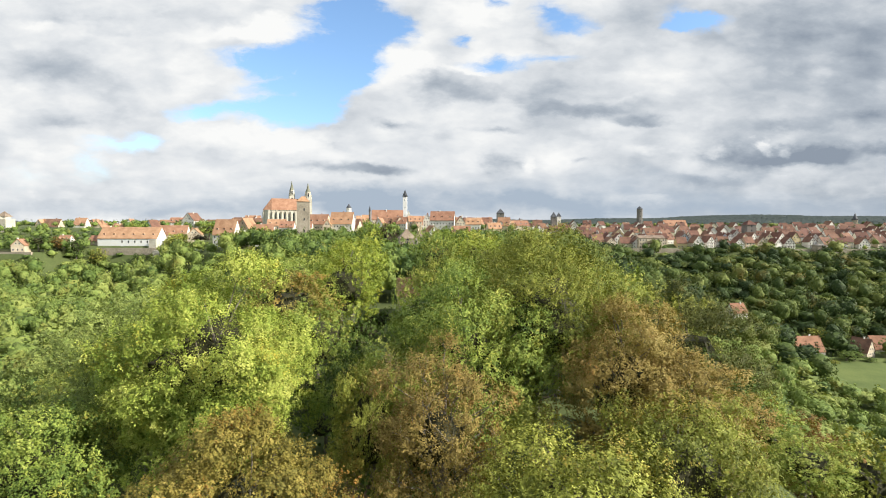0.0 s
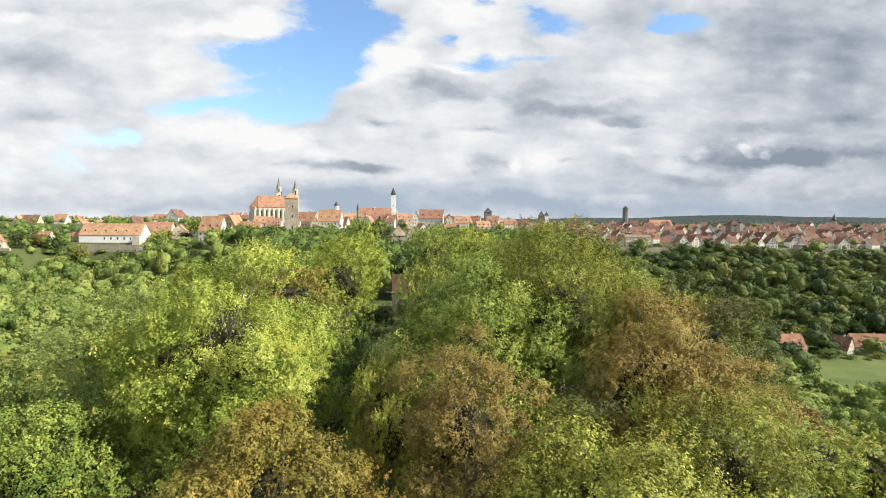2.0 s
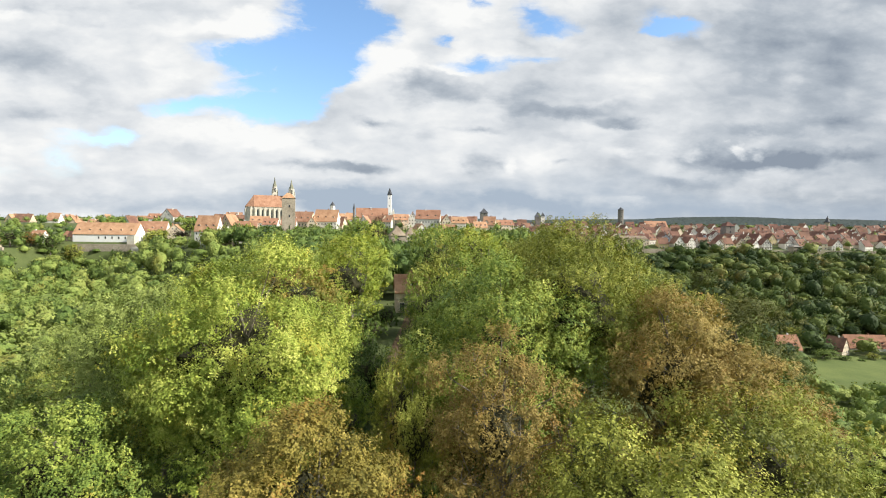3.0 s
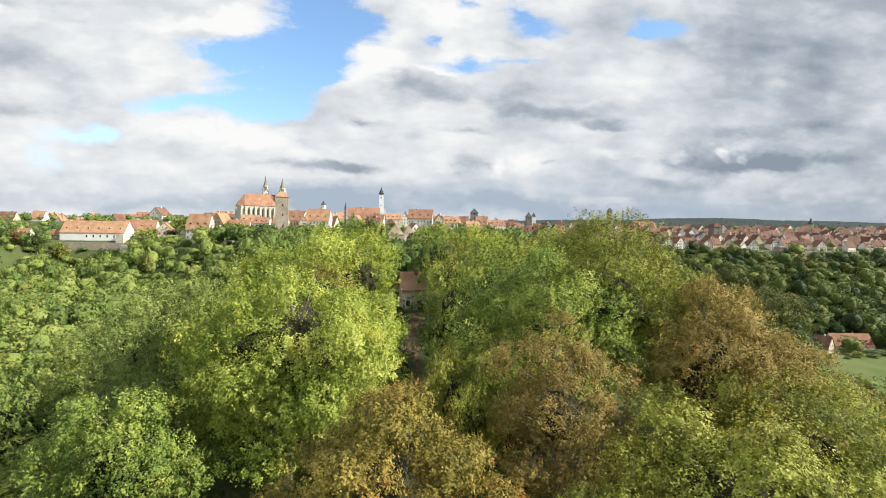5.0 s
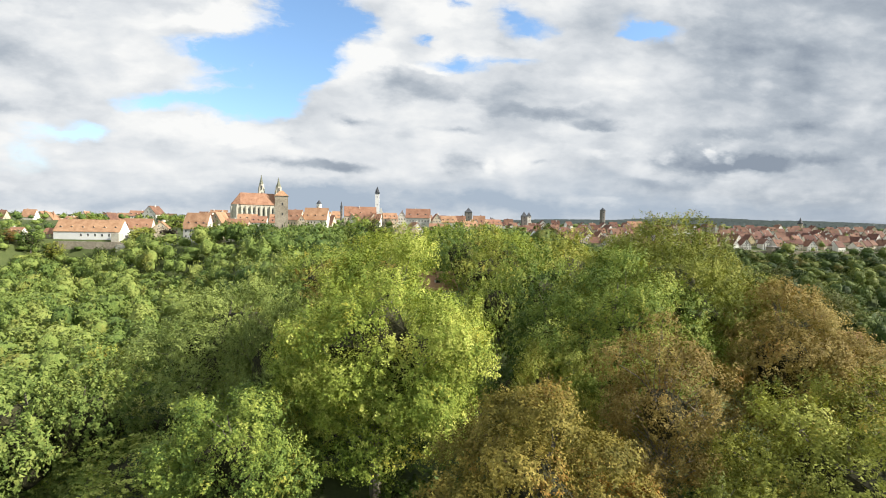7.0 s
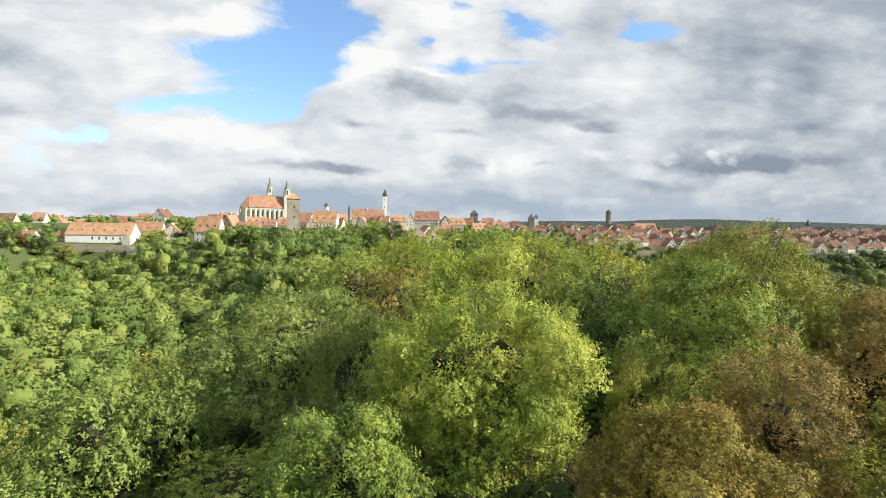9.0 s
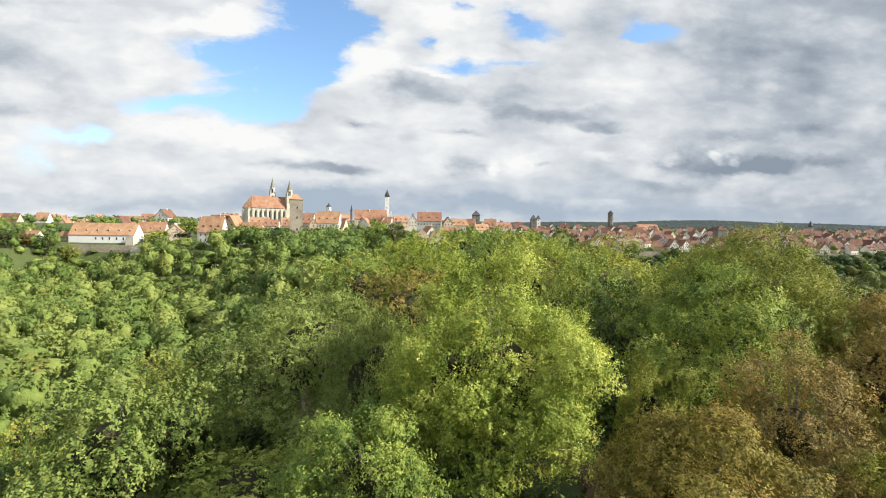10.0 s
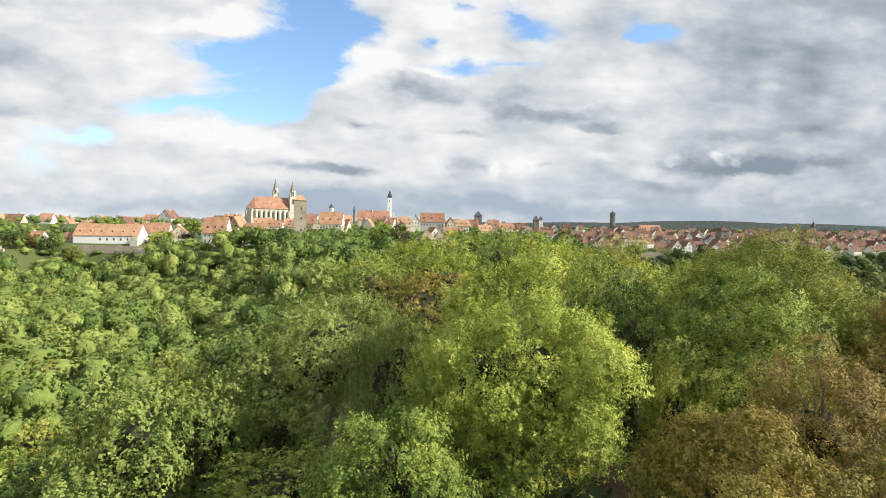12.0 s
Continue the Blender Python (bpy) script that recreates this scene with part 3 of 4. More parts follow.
        bodies.append(tube([a, p1, p2, end], [thick, thick * 0.68, thick * 0.42, thick * 0.14], 5))
    return bodies


LIBRARY = {}


def tree_meshes(key, seed, radius, total, bare, boughs, leaves, size, leaf, bark, spread=0.36, spray=0.55, limbs=24, twigs=0, shoulder=0.42, core=2, corners=3, stout=0.22, upright=0.55, ragged=0.16, each=12, stir=0.30, body=0.56):
    """Trunk, limbs and crown of one tree; bare is the height at which the crown begins."""
    rng = np.random.default_rng(seed)
    quads, tone, mids, big = bough_crown(rng, radius, total - bare, boughs, leaves, size, spread, spray, shoulder, upright, corners, each, ragged, stir)
    # added inner body, painted dark so gaps between the leaves look shaded
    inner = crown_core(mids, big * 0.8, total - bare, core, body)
    lift = np.array([0, 0, bare])
    quads, mids = quads + lift, mids + lift
    thick = 0.10 + total * 0.014
    lean = [Vector((rng.normal() * 0.15 * i, rng.normal() * 0.15 * i, total * 0.82 * i / 4)) for i in range(5)]
    lean[0].z = -1.2
    trunk = tube(lean, [thick * 1.35, thick, thick * 0.8, thick * 0.5, thick * 0.12], 8)
    limbs_made = limbs_to(rng, mids, max(0.8, bare * 0.8), total * 0.85, thick * stout, limbs)
    meshes = [mesh_of("trunk", *trunk, bark)] + [mesh_of("limb", *body, bark) for body in limbs_made] + [leafy_mesh("crown", quads, [], leaf, leaf, np.repeat(tone, corners)), mesh_of("branchwork", inner[0] + lift, inner[1].tolist(), CORE_SHADE)]
    if twigs:
        fine = []
        for i in range(twigs):
            m = Vector(mids[rng.integers(len(mids))])
            e = m + Vector((rng.normal() * 0.5, rng.normal() * 0.5, rng.uniform(0.2, 1.0)))
            fine.append(tube([m.lerp(Vector((0, 0, m.z - 1.5)), 0.4), m, e], [0.035, 0.022, 0.008], 4))
        meshes.append(mesh_of("brushwood", *join(*fine), bark))
    LIBRARY[key] = meshes
    return meshes


def plant(key, label, x, y, z, yaw=0.0, size=(1.0, 1.0, 1.0), group="", name="tree"):
    base = thing(name, label, name, x, y, z, yaw, group)
    base.scale = size
    for me in LIBRARY[key]:
        ob = new(me.name.split(".")[0], me)
        ob.parent = base
        if me.name.startswith(("brushwood", "branchwork")):
            tagged(ob, kind="stuff")
    return base


# the trees of the garden that the camera passes: name, seed, radius, height, bare stem, tufts, leaves, leaf size, leaf, bark
tree_meshes("maple", 3, 6.6, 18.2, 1.2, 44, 210000, 0.125, MAPLE, PALE_BARK, 0.31, 0.62, 44, upright=0.8, ragged=0.18, each=14)
tree_meshes("small_linden", 4, 4.0, 10.4, 0.5, 28, 60000, 0.13, LINDEN, PALE_BARK, 0.36, 0.55, 16)
tree_meshes("hornbeam", 5, 4.6, 12.7, 0.6, 40, 120000, 0.11, HORNBEAM, BARK, 0.30, 0.42, 8, ragged=0.10)
tree_meshes("withered", 7, 3.4, 14.6, 3.0, 34, 44000, 0.105, DRY, PALE_BARK, 0.34, 0.5, 34, 120, stout=0.17, upright=0.8, body=0.35)
tree_meshes("dome", 9, 7.6, 20.3, 4.0, 54, 150000, 0.135, OAK, BARK, 0.29, 0.55, 30, ragged=0.11)
tree_meshes("bright", 11, 6.3, 18.2, 1.5, 38, 120000, 0.14, LINDEN, BARK, 0.32, 0.6, 30, upright=0.7, ragged=0.18)
tree_meshes("tan", 13, 4.3, 16.6, 2.0, 34, 62000, 0.122, DRY, BARK, 0.36, 0.5, 24, 60, body=0.45)
tree_meshes("dusky", 15, 5.9, 18.6, 2.0, 42, 76000, 0.135, DUSKY, BARK, 0.33, 0.55, 16)
tree_meshes("olive", 17, 5.0, 12.2, 0.6, 36, 60000, 0.132, OLIVE, PALE_BARK, 0.33, 0.55, 20, 30)

plant("maple", "tall maple with bright green leaves turning yellow", -14.0, 32.5, 0)
plant("small_linden", "smaller linden with bright green leaves", -21.5, 28.0, 0)
plant("hornbeam", "dense rounded hornbeam with orange-brown and olive leaves", -6.9, 20.3, 0)
plant("withered", "thin half-bare tree with withered brown leaves", 1.5, 25.6, 0)
plant("dome", "broad dome-shaped oak with dull olive-green leaves", 9.8, 40.0, 0)
plant("bright", "broad linden with bright green leaf tufts", 3.4, 35.0, 0)
plant("tan", "slender tree with dry tan-brown leaves", 13.8, 32.0, 0)
plant("dusky", "dark green broad tree on the edge of the slope", 23.2, 42.5, -3.0)
plant("olive", "large bushy tree with olive and yellow leaves", 7.6, 20.6, 0)
plant("olive", "large bushy tree with olive and yellow leaves", 13.6, 24.6, 0, 130, (0.95, 0.95, 1.0))
plant("olive", "smaller bushy tree with olive and yellow leaves", 2.6, 19.4, 0, 70, (0.62, 0.62, 0.78))
plant("olive", "small olive-leaved tree beside the path", -3.0, 31.5, 0, 200, (0.58, 0.58, 1.0))
plant("tan", "slender tree with dry tan-brown leaves", 17.5, 30.5, 0, 80, (0.95, 0.95, 0.80))

# trees further along the garden
tree_meshes("mid_green", 21, 6.2, 16.0, 1.0, 44, 17000, 0.24, LINDEN, BARK, 0.34, 0.8, 6)
tree_meshes("mid_gold", 22, 6.7, 17.0, 1.0, 46, 17000, 0.24, GOLD, BARK, 0.34, 0.8, 6)
tree_meshes("mid_olive", 23, 6.2, 16.0, 1.0, 44, 17000, 0.24, OLIVE, BARK, 0.34, 0.8, 6)
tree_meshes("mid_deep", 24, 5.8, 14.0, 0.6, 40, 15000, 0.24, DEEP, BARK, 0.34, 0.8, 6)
tree_meshes("mid_rust", 25, 4.8, 12.0, 1.0, 34, 11000, 0.25, RUST, BARK, 0.34, 0.7, 6)
tree_meshes("mid_copper", 26, 5.8, 13.0, 1.0, 34, 7000, 0.34, COPPER, BARK, 0.34, 0.8, 6)
tree_meshes("mid_grey", 28, 6.2, 15.0, 1.0, 46, 66000, 0.145, GREYGREEN, PALE_BARK, 0.31, 0.55, 20)
tree_meshes("mid_brown", 29, 6.2, 15.0, 1.0, 44, 15000, 0.26, BROWNING, BARK, 0.34, 0.7, 6)
tree_meshes("shrub", 27, 2.3, 4.6, 0.2, 16, 1300, 0.26, DEEP, BARK, 0.42, 0.5, 4)
tree_meshes("slope_a", 35, 4.2, 12.0, 0.8, 30, 15000, 0.20, WOODS, BARK, 0.36, 0.6, 0)
tree_meshes("slope_b", 36, 4.2, 12.0, 0.8, 30, 15000, 0.20, DEEP, BARK, 0.36, 0.6, 0)
tree_meshes("wood_a", 31, 4.2, 13.0, 1.0, 26, 4600, 0.36, WOODS, BARK, 0.38, 0.7, 0, each=8)
tree_meshes("wood_b", 32, 4.2, 13.0, 1.0, 28, 4600, 0.36, WOODS, BARK, 0.36, 0.7, 0, each=8)
tree_meshes("wood_c", 33, 4.0, 12.0, 1.0, 26, 4600, 0.36, LINDEN, BARK, 0.38, 0.7, 0, each=8)
tree_meshes("wood_d", 34, 4.0, 12.0, 1.0, 26, 4600, 0.36, OLIVE, BARK, 0.38, 0.7, 0, each=8)
tree_meshes("far_deep", 37, 4.2, 13.0, 1.0, 22, 3000, 0.4, DEEP, BARK, 0.38, 0.7, 0, each=8)
FAR = {"g": ("wood_c", 4.0, 12.0), "o": ("wood_d", 4.0, 12.0), "d": ("far_deep", 4.2, 13.0)}
KIND = {
    "g": ("mid_green", "green-leaved tree in the garden", 6.5, 16.0), "y": ("mid_gold", "yellow-green tree turning to autumn", 7.0, 17.0),
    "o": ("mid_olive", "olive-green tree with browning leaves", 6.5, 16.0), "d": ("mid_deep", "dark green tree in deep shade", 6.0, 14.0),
    "e": ("mid_grey", "grey-green tree with small leaves", 6.2, 15.0), "b": ("mid_brown", "browning autumn tree with olive leaves", 6.2, 15.0),
    "v": ("wood_a", "leafy green tree beside the valley houses", 4.2, 12.0), "w": ("wood_d", "olive-green tree beside the valley houses", 4.0, 12.0),
    "l": ("slope_a", "sunlit green tree on the slope", 4.2, 12.0),
    "r": ("mid_rust", "rust-brown autumn tree beside the wall", 5.0, 12.0), "c": ("mid_copper", "dark copper beech with purple-brown leaves", 6.0, 13.0),
}
GARDEN_LEFT = [
    ("e", -27.2, 45.5, 6.8, 14.6), ("e", -21.5, 38.0, 3.6, 14.0), ("l", -40.0, 38.5, 5.4, 9.6), ("b", -18.5, 67, 7.0, 14.6), ("d", -34.0, 73, 7.5, 10.6), ("y", -14.5, 81, 7.5, 16.8), ("y", -16.0, 99, 8.5, 18.6),
    ("g", -26.0, 90, 8.5, 15.0), ("g", -30.0, 110, 8.5, 15.0), ("g", -13.0, 58, 5.0, 12.0), ("g", -19.5, 47, 5.0, 11.5), ("y", -20.0, 122, 8.5, 17.5),
    ("d", -33.0, 45, 5.0, 3.5), ("g", -29.0, 34, 4.5, 4.5), ("e", -30.0, 63, 6.0, 8.5), ("o", -50.7, 71, 7.5, 0.8), ("g", -43.0, 60, 6.5, 1.5), ("o", -38.0, 50, 6.0, 1.5), ("d", -36.0, 60, 5.0, 3.5),
]
GARDEN_RIGHT = [
    # first row: dark trees added beside the path to stand in for its shade
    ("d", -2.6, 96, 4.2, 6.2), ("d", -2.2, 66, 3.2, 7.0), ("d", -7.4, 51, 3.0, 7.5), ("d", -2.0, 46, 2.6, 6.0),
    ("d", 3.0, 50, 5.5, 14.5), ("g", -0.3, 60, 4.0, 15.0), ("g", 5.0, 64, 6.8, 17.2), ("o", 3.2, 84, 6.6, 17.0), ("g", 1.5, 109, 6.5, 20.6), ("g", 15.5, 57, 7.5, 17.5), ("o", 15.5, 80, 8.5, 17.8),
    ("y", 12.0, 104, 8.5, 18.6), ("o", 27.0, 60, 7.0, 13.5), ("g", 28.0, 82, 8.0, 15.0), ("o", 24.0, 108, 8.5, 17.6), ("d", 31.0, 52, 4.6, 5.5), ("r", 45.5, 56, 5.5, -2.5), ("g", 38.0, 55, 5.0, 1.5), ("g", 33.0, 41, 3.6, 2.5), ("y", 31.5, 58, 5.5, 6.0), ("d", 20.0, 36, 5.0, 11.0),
]
# single trees between the garden and the town
ROADSIDE = [
    ("g", -30, 240, 8.0, 24.5), ("c", -23, 238, 5.5, 21.0), ("g", 2, 170, 7.5, 21.0), ("o", 14, 150, 6.5, 19.6), ("g", -115, 470, 7.0, 31.0), ("g", -185, 402, 9.0, 23.5),
    ("g", -262, 432, 9.0, 23.0), ("d", -283, 352, 7.0, 14.6), ("r", -277, 362, 6.0, 11.4), ("d", -267, 366, 6.0, 13.0), ("o", -196, 372, 9.0, 14.5), ("c", -178, 372, 6.5, 14.0),
    ("o", -113, 322, 6.0, 20.0), ("d", -95, 318, 6.5, 19.5), ("g", -78, 330, 6.0, 17.5), ("d", -229, 379, 4.2, 0.0), ("g", -203, 395, 8.0, 14.0), ("o", -258, 376, 5.5, 3.0),
    ("v", 251, 293, 5.0, -54.8), ("v", 258, 295, 4.5, -55.5), ("w", 240, 289, 3.0, -59.4), ("v", 228, 290, 3.0, -59.6), ("v", 205, 296, 4.0, -57.0), ("v", 210, 299, 5.0, -53.0), ("v", 265, 292, 3.5, -58.5), ("w", 285, 294, 4.0, -57.5), ("v", 296, 294, 4.0, -59.2), ("v", 309, 297, 4.5, -58.0), ("v", 274, 290, 2.5, -60.2), ("v", 320, 296, 5.0, -56.0),
    ("v", 234, 318, 6.0, -47.0), ("w", 252, 318, 6.5, -46.0), ("v", 268, 322, 6.0, -47.0), ("v", 285, 328, 6.5, -46.0), ("v", 218, 314, 5.0, -48.0),
]
for n, (kind, x, y, r, top) in enumerate(GARDEN_LEFT + GARDEN_RIGHT + ROADSIDE):
    key, label, r0, h0 = KIND[kind]
    z = height(x, y) - 0.3
    if n >= len(GARDEN_LEFT) + len(GARDEN_RIGHT):
        label = label.replace(" in the garden", " on the edge of the town").replace(" in deep shade", " beside the town wall")
        key, r0, h0 = FAR.get(kind, (key, r0, h0))
    plant(key, label, x, y, z, 67 * n, (r / r0, r / r0, (top - z) / h0), "garden trees")
rnd = random.Random(4)
for n in range(34):
    sx, sy = rnd.choice((-1, 1)), 24 + n * 2.1
    x = -4.6 + sx * rnd.uniform(3.6, 8.5)
    s = rnd.uniform(0.7, 1.25)
    plant("shrub", "dark green shrub under the garden trees", x, sy + rnd.uniform(-2, 2), -0.1, rnd.uniform(0, 360), (s, s, s * rnd.uniform(0.8, 1.2)), "garden shrubs", "shrub")
for x, y in ((-16, 24), (-19, 28), (-21, 24), (-12, 26.5), (-18, 38), (-10, 28.5), (-23, 33), (-14, 40), (6, 27), (9, 29), (-1.5, 30), (18, 22), (20, 27)):
    plant("shrub", "dark green shrub under the garden trees", x, y, -0.1, rnd.uniform(0, 360), (1.25, 1.25, rnd.uniform(0.9, 1.4)), "garden shrubs", "shrub")

# woods on the slopes: the nearer ones tree by tree, the rest as one mass


def coarse_crowns(seed, count, boughs, leaves, size, body=0.74, level=1):
    """Crowns of radius 1, 2.2 high, for use by the hundred: outer leaves and leafy body."""
    rng = np.random.default_rng(seed)
    made = []
    for _ in range(count):
        quads, _, mids, big = bough_crown(rng, 1.0, 2.2, boughs, leaves, size, 0.46, 0.16, 0.44, 0.3, 3, 5, 0.14, 0.20)
        made.append((quads, crown_core(mids, big, 2.2, level, body)))
    return made


def wood_mass(name, label, rows, crowns, material, seed, spread=0.20):
    """Crowns joined into one mass; each tree keeps a tone of its own."""
    rng = np.random.default_rng(seed)
    quads, cores, quad_tones, core_tones = [], [], [], []
    for x, y, z, r, h in rows:
        q, (cv, cf) = crowns[rng.integers(len(crowns))]
        a = rng.uniform(0, 6.28)
        turn = np.array([[math.cos(a), math.sin(a), 0], [-math.sin(a), math.cos(a), 0], [0, 0, 1]])
        size, spot, tone = np.array([r, r, h / 2.2]), np.array([x, y, z]), rng.normal() * spread
        quads.append((q @ turn) * size + spot)
        cores.append(((cv @ turn) * size + spot, cf))
        quad_tones.append(np.full(len(q) * 3, tone))
        core_tones.append(np.full(len(cv), tone))
    me = leafy_mesh(name, np.concatenate(quads), cores, material, INNER[material], np.concatenate(quad_tones + core_tones))
    return tagged(new(name, me), label, "woods", kind="stuff")


rng = np.random.default_rng(77)
near_rows, left_rows, right_rows, park_rows = [], [], [], []
wood_spots = []
step = 9.4
for gy0 in np.arange(14, 470, step):
    for gx0 in np.arange(-470, 560, step):
        wood_spots.append((gx0 + rng.uniform(-3.4, 3.4), gy0 + rng.uniform(-3.4, 3.4), rng.random(), rng.random(), rng.random()))
spots = np.array(wood_spots)
off = outside(spots[:, 0], spots[:, 1])
lie = land(spots[:, 0], spots[:, 1])
BUILT = [(224, 302, 13), (237, 304, 17), (274, 306, 10), (292, 315, 11), (308, 316, 11), (209, 332, 14), (-87, 324, 8), (-10, 200, 9), (-3, 196, 8), (-4, 109, 10), (-50.7, 71, 6), (-43, 60, 5), (-38, 50, 5), (45.5, 56, 5), (38, 55, 5), (33, 40, 5)]
for (x, y, a, b, c), d, z in zip(spots, off, lie):
    dist = math.hypot(x + 8, y)
    if x < -0.97 * y - 16 or x > 1.04 * y + 14:
        continue
    if any(math.hypot(x - px, y - py) < pr for px, py, pr in BUILT):
        continue
    r, h = 4.0 + 1.9 * b * b, 8.5 + 6.5 * c
    if d == 0 and 118 < y < 400 and -140 < x < 70 and y < 330 + 0.35 * abs(x + 20):
        cap = np.interp(y, [118, 330], [15.5, 17.5]) + 2.0 * c
        park_rows.append((x, y, z + 0.5, r * 1.1, max(6.0, min(h + 2, cap - z))))
        continue
    if d < (2 if x < -195 else 4):
        continue
    if (192 < x < 430 and 224 < y < 286) or (212 < x < 330 and 224 < y < 302):
        continue
    if x > 20 and y < 224:
        h *= 0.8
    if x > 60 and y > 235:
        if a > 0.86:
            continue
        r, h = 5.2 + 2.8 * b, (10.0 + 13.0 * c * c) * (0.8 if y > 400 else 1.0)
    if -345 < x < -195 and y > 190:
        cap = 19.5 - 25.0 * y / 384 - z
        h = max(4.0, min(18.0, cap) * (0.8 + 0.2 * c)) if d < 45 else max(4.0, min(h, cap))
        r = max(r, 5.2)
    if 0.58 < (x + 3) / y < 0.71 and 245 < y < 331:
        r, h = min(r, 5.0), max(4.0, min(h, 18 - 62 * y / 330 - z))
    r = max(3.6, min(r, h * 0.8))
    if dist < 118 and len(near_rows) < 150:
        near_rows.append((x, y, z, r, h))
    elif x < 20 or y < 235:
        if a < 0.95:
            left_rows.append((x, y, z + 0.5, r * (0.85 + 0.35 * b), h * (0.75 + 0.45 * a)))
    else:
        right_rows.append((x, y, z + 0.5, r * 1.08, h))
for n in range(34):
    x, y = rng.uniform(-348, -268), rng.uniform(292, 335)
    z = height(x, y)
    left_rows.append((x, y, z - 0.5, rng.uniform(4.0, 5.5), max(4.5, 19.0 - 20.5 * y / 320 - z)))
for n, (x, y, z, r, h) in enumerate(near_rows):
    key = ("wood_a", "wood_b", "wood_c", "wood_a", "wood_d")[(n * 7) % 5]
    if math.hypot(x + 8, y) < 62:
        key = ("slope_a", "slope_a", "slope_b")[n % 3 if x < 0 else 2]
    plant(key, "leafy green woodland tree on the slope", x, y, z - 0.3, 51 * n, (r / 4.2, r / 4.2, h / 11.5), "woodland trees")
crowns = coarse_crowns(41, 12, 14, 640, 0.165, 0.74, 2)
wood_mass("slope_woods", "bright green broadleaf woods on the nearer slopes", left_rows, crowns, WOODS, 5)
wood_mass("valley_woods", "green broadleaf woods on the far valley side, coloured dark for cloud shade", right_rows, coarse_crowns(42, 10, 13, 640, 0.16, 0.74, 2), SHADED_WOODS, 6, 0.32)
wood_mass("park_woods", "green and yellowing trees between garden and town", park_rows, crowns, WOODS, 7)
# trees between the houses, and the woods of the far plateau
rng = np.random.default_rng(5)
town_rows, far_rows = [], []
for n in range(80):
    x = rng.uniform(120, 560)
    y = rng.uniform(450, 478)
    town_rows.append((x, y, height(x, y) - 1, rng.uniform(3, 5), rng.uniform(5, 9)))
for n in range(520):
    x, y = rng.uniform(-420, 640), rng.uniform(400, 720)
    if n % 2:
        x, y = rng.uniform(-420, 60), rng.uniform(380, 620)
    if n % 3 == 0:
        x, y = rng.uniform(-520, -150), rng.uniform(400, 720)
    if float(outside(np.array([x]), np.array([y]))[0]) == 0 and not (-200 < x < -100 and 470 < y < 520):
        town_rows.append((x, y, height(x, y), rng.uniform(3, 5.5), rng.uniform(6, 10.5)))
for x, y, r, h in ((-317, 346, 5, 9), (-308, 344, 5, 8), (-301, 351, 5.5, 11), (-296, 358, 5, 10), (-290, 349, 5, 9), (-284, 360, 6, 12), (-276, 350, 4.5, 8), (-280, 372, 5, 10), (-271, 376, 5, 10),
                   (-288, 374, 5, 9), (-305, 368, 6, 11), (-266, 381, 4, 7), (-318, 372, 6, 10), (-300, 398, 6, 9), (-312, 412, 6, 9), (-285, 404, 5, 8), (-325, 430, 6, 9), (-298, 432, 6, 8), (-275, 424, 6, 9), (-340, 400, 6, 9), (-352, 440, 7, 9)):
    town_rows.append((x, y, height(x, y) - 0.3, r, h))
for n in range(46):
    x, y = rng.uniform(-352, -262), rng.uniform(350, 386)
    town_rows.append((x, y, height(x, y) - 0.3, rng.uniform(4.2, 6.2), rng.uniform(7.0, 10.5)))
few = coarse_crowns(43, 6, 8, 48, 0.25)
for _ in range(900):
    y = 720 + 1500 * rng.random() ** 1.3
    x = rng.uniform(-1.0, 1.15) * y
    if rng.random() < 0.6:
        far_rows.append((x, y, height(x, y) - 2, rng.uniform(9, 20), rng.uniform(8, 14)))
wood_mass("town_trees", "green trees standing between the town houses", town_rows, coarse_crowns(44, 8, 10, 240, 0.18), WOODS, 8)
wood_mass("distant_woods", "dark woods and hedges of the far plateau", far_rows, few, SHADED_WOODS, 9)
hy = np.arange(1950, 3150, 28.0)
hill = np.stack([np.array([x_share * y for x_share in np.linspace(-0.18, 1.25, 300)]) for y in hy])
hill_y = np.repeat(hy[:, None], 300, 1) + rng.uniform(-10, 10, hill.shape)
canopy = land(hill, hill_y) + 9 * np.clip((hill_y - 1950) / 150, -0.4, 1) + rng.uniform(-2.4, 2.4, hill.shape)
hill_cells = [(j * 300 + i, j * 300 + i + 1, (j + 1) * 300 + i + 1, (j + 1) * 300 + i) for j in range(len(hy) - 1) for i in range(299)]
hills = new("hill_forest", mesh_of("hill_forest", np.stack([hill, hill_y, canopy], -1).reshape(-1, 3), hill_cells, HAZED_WOODS))
tagged(hills, "dark forest on the distant hills, tinted blue-green for haze", "forest", kind="stuff")

# ---- the town ----


def gable_roof(w, d, h, rise, along, over=0.6, thick=0.35):
    """Two slabs over a house w wide and d deep. along: the ridge runs across the front."""
    run, length = (d, w) if along else (w, d)
    half = run / 2 + over * 0.6
    drop = rise * half / (run / 2)
    line = [(-half, h + rise - drop), (0, h + rise), (half, h + rise - drop), (half, h + rise - drop + thick), (0, h + rise + thick * 1.3), (-half, h + rise - drop + thick)]
    body = prism(line, -length / 2 - over * 0.5, length / 2 + over * 0.5)
    if along:
        body = swap(body)
    return shift(body, 0, d / 2)


def gable_walls(w, d, h, rise, along, foot=5.0):
    run, length = (d, w) if along else (w, d)
    body = prism([(-run / 2, -foot), (run / 2, -foot), (run / 2, h), (0, h + rise - 0.05), (-run / 2, h)], -length / 2, length / 2)
    if along:
        body = swap(body)
    return shift(body, 0, d / 2)


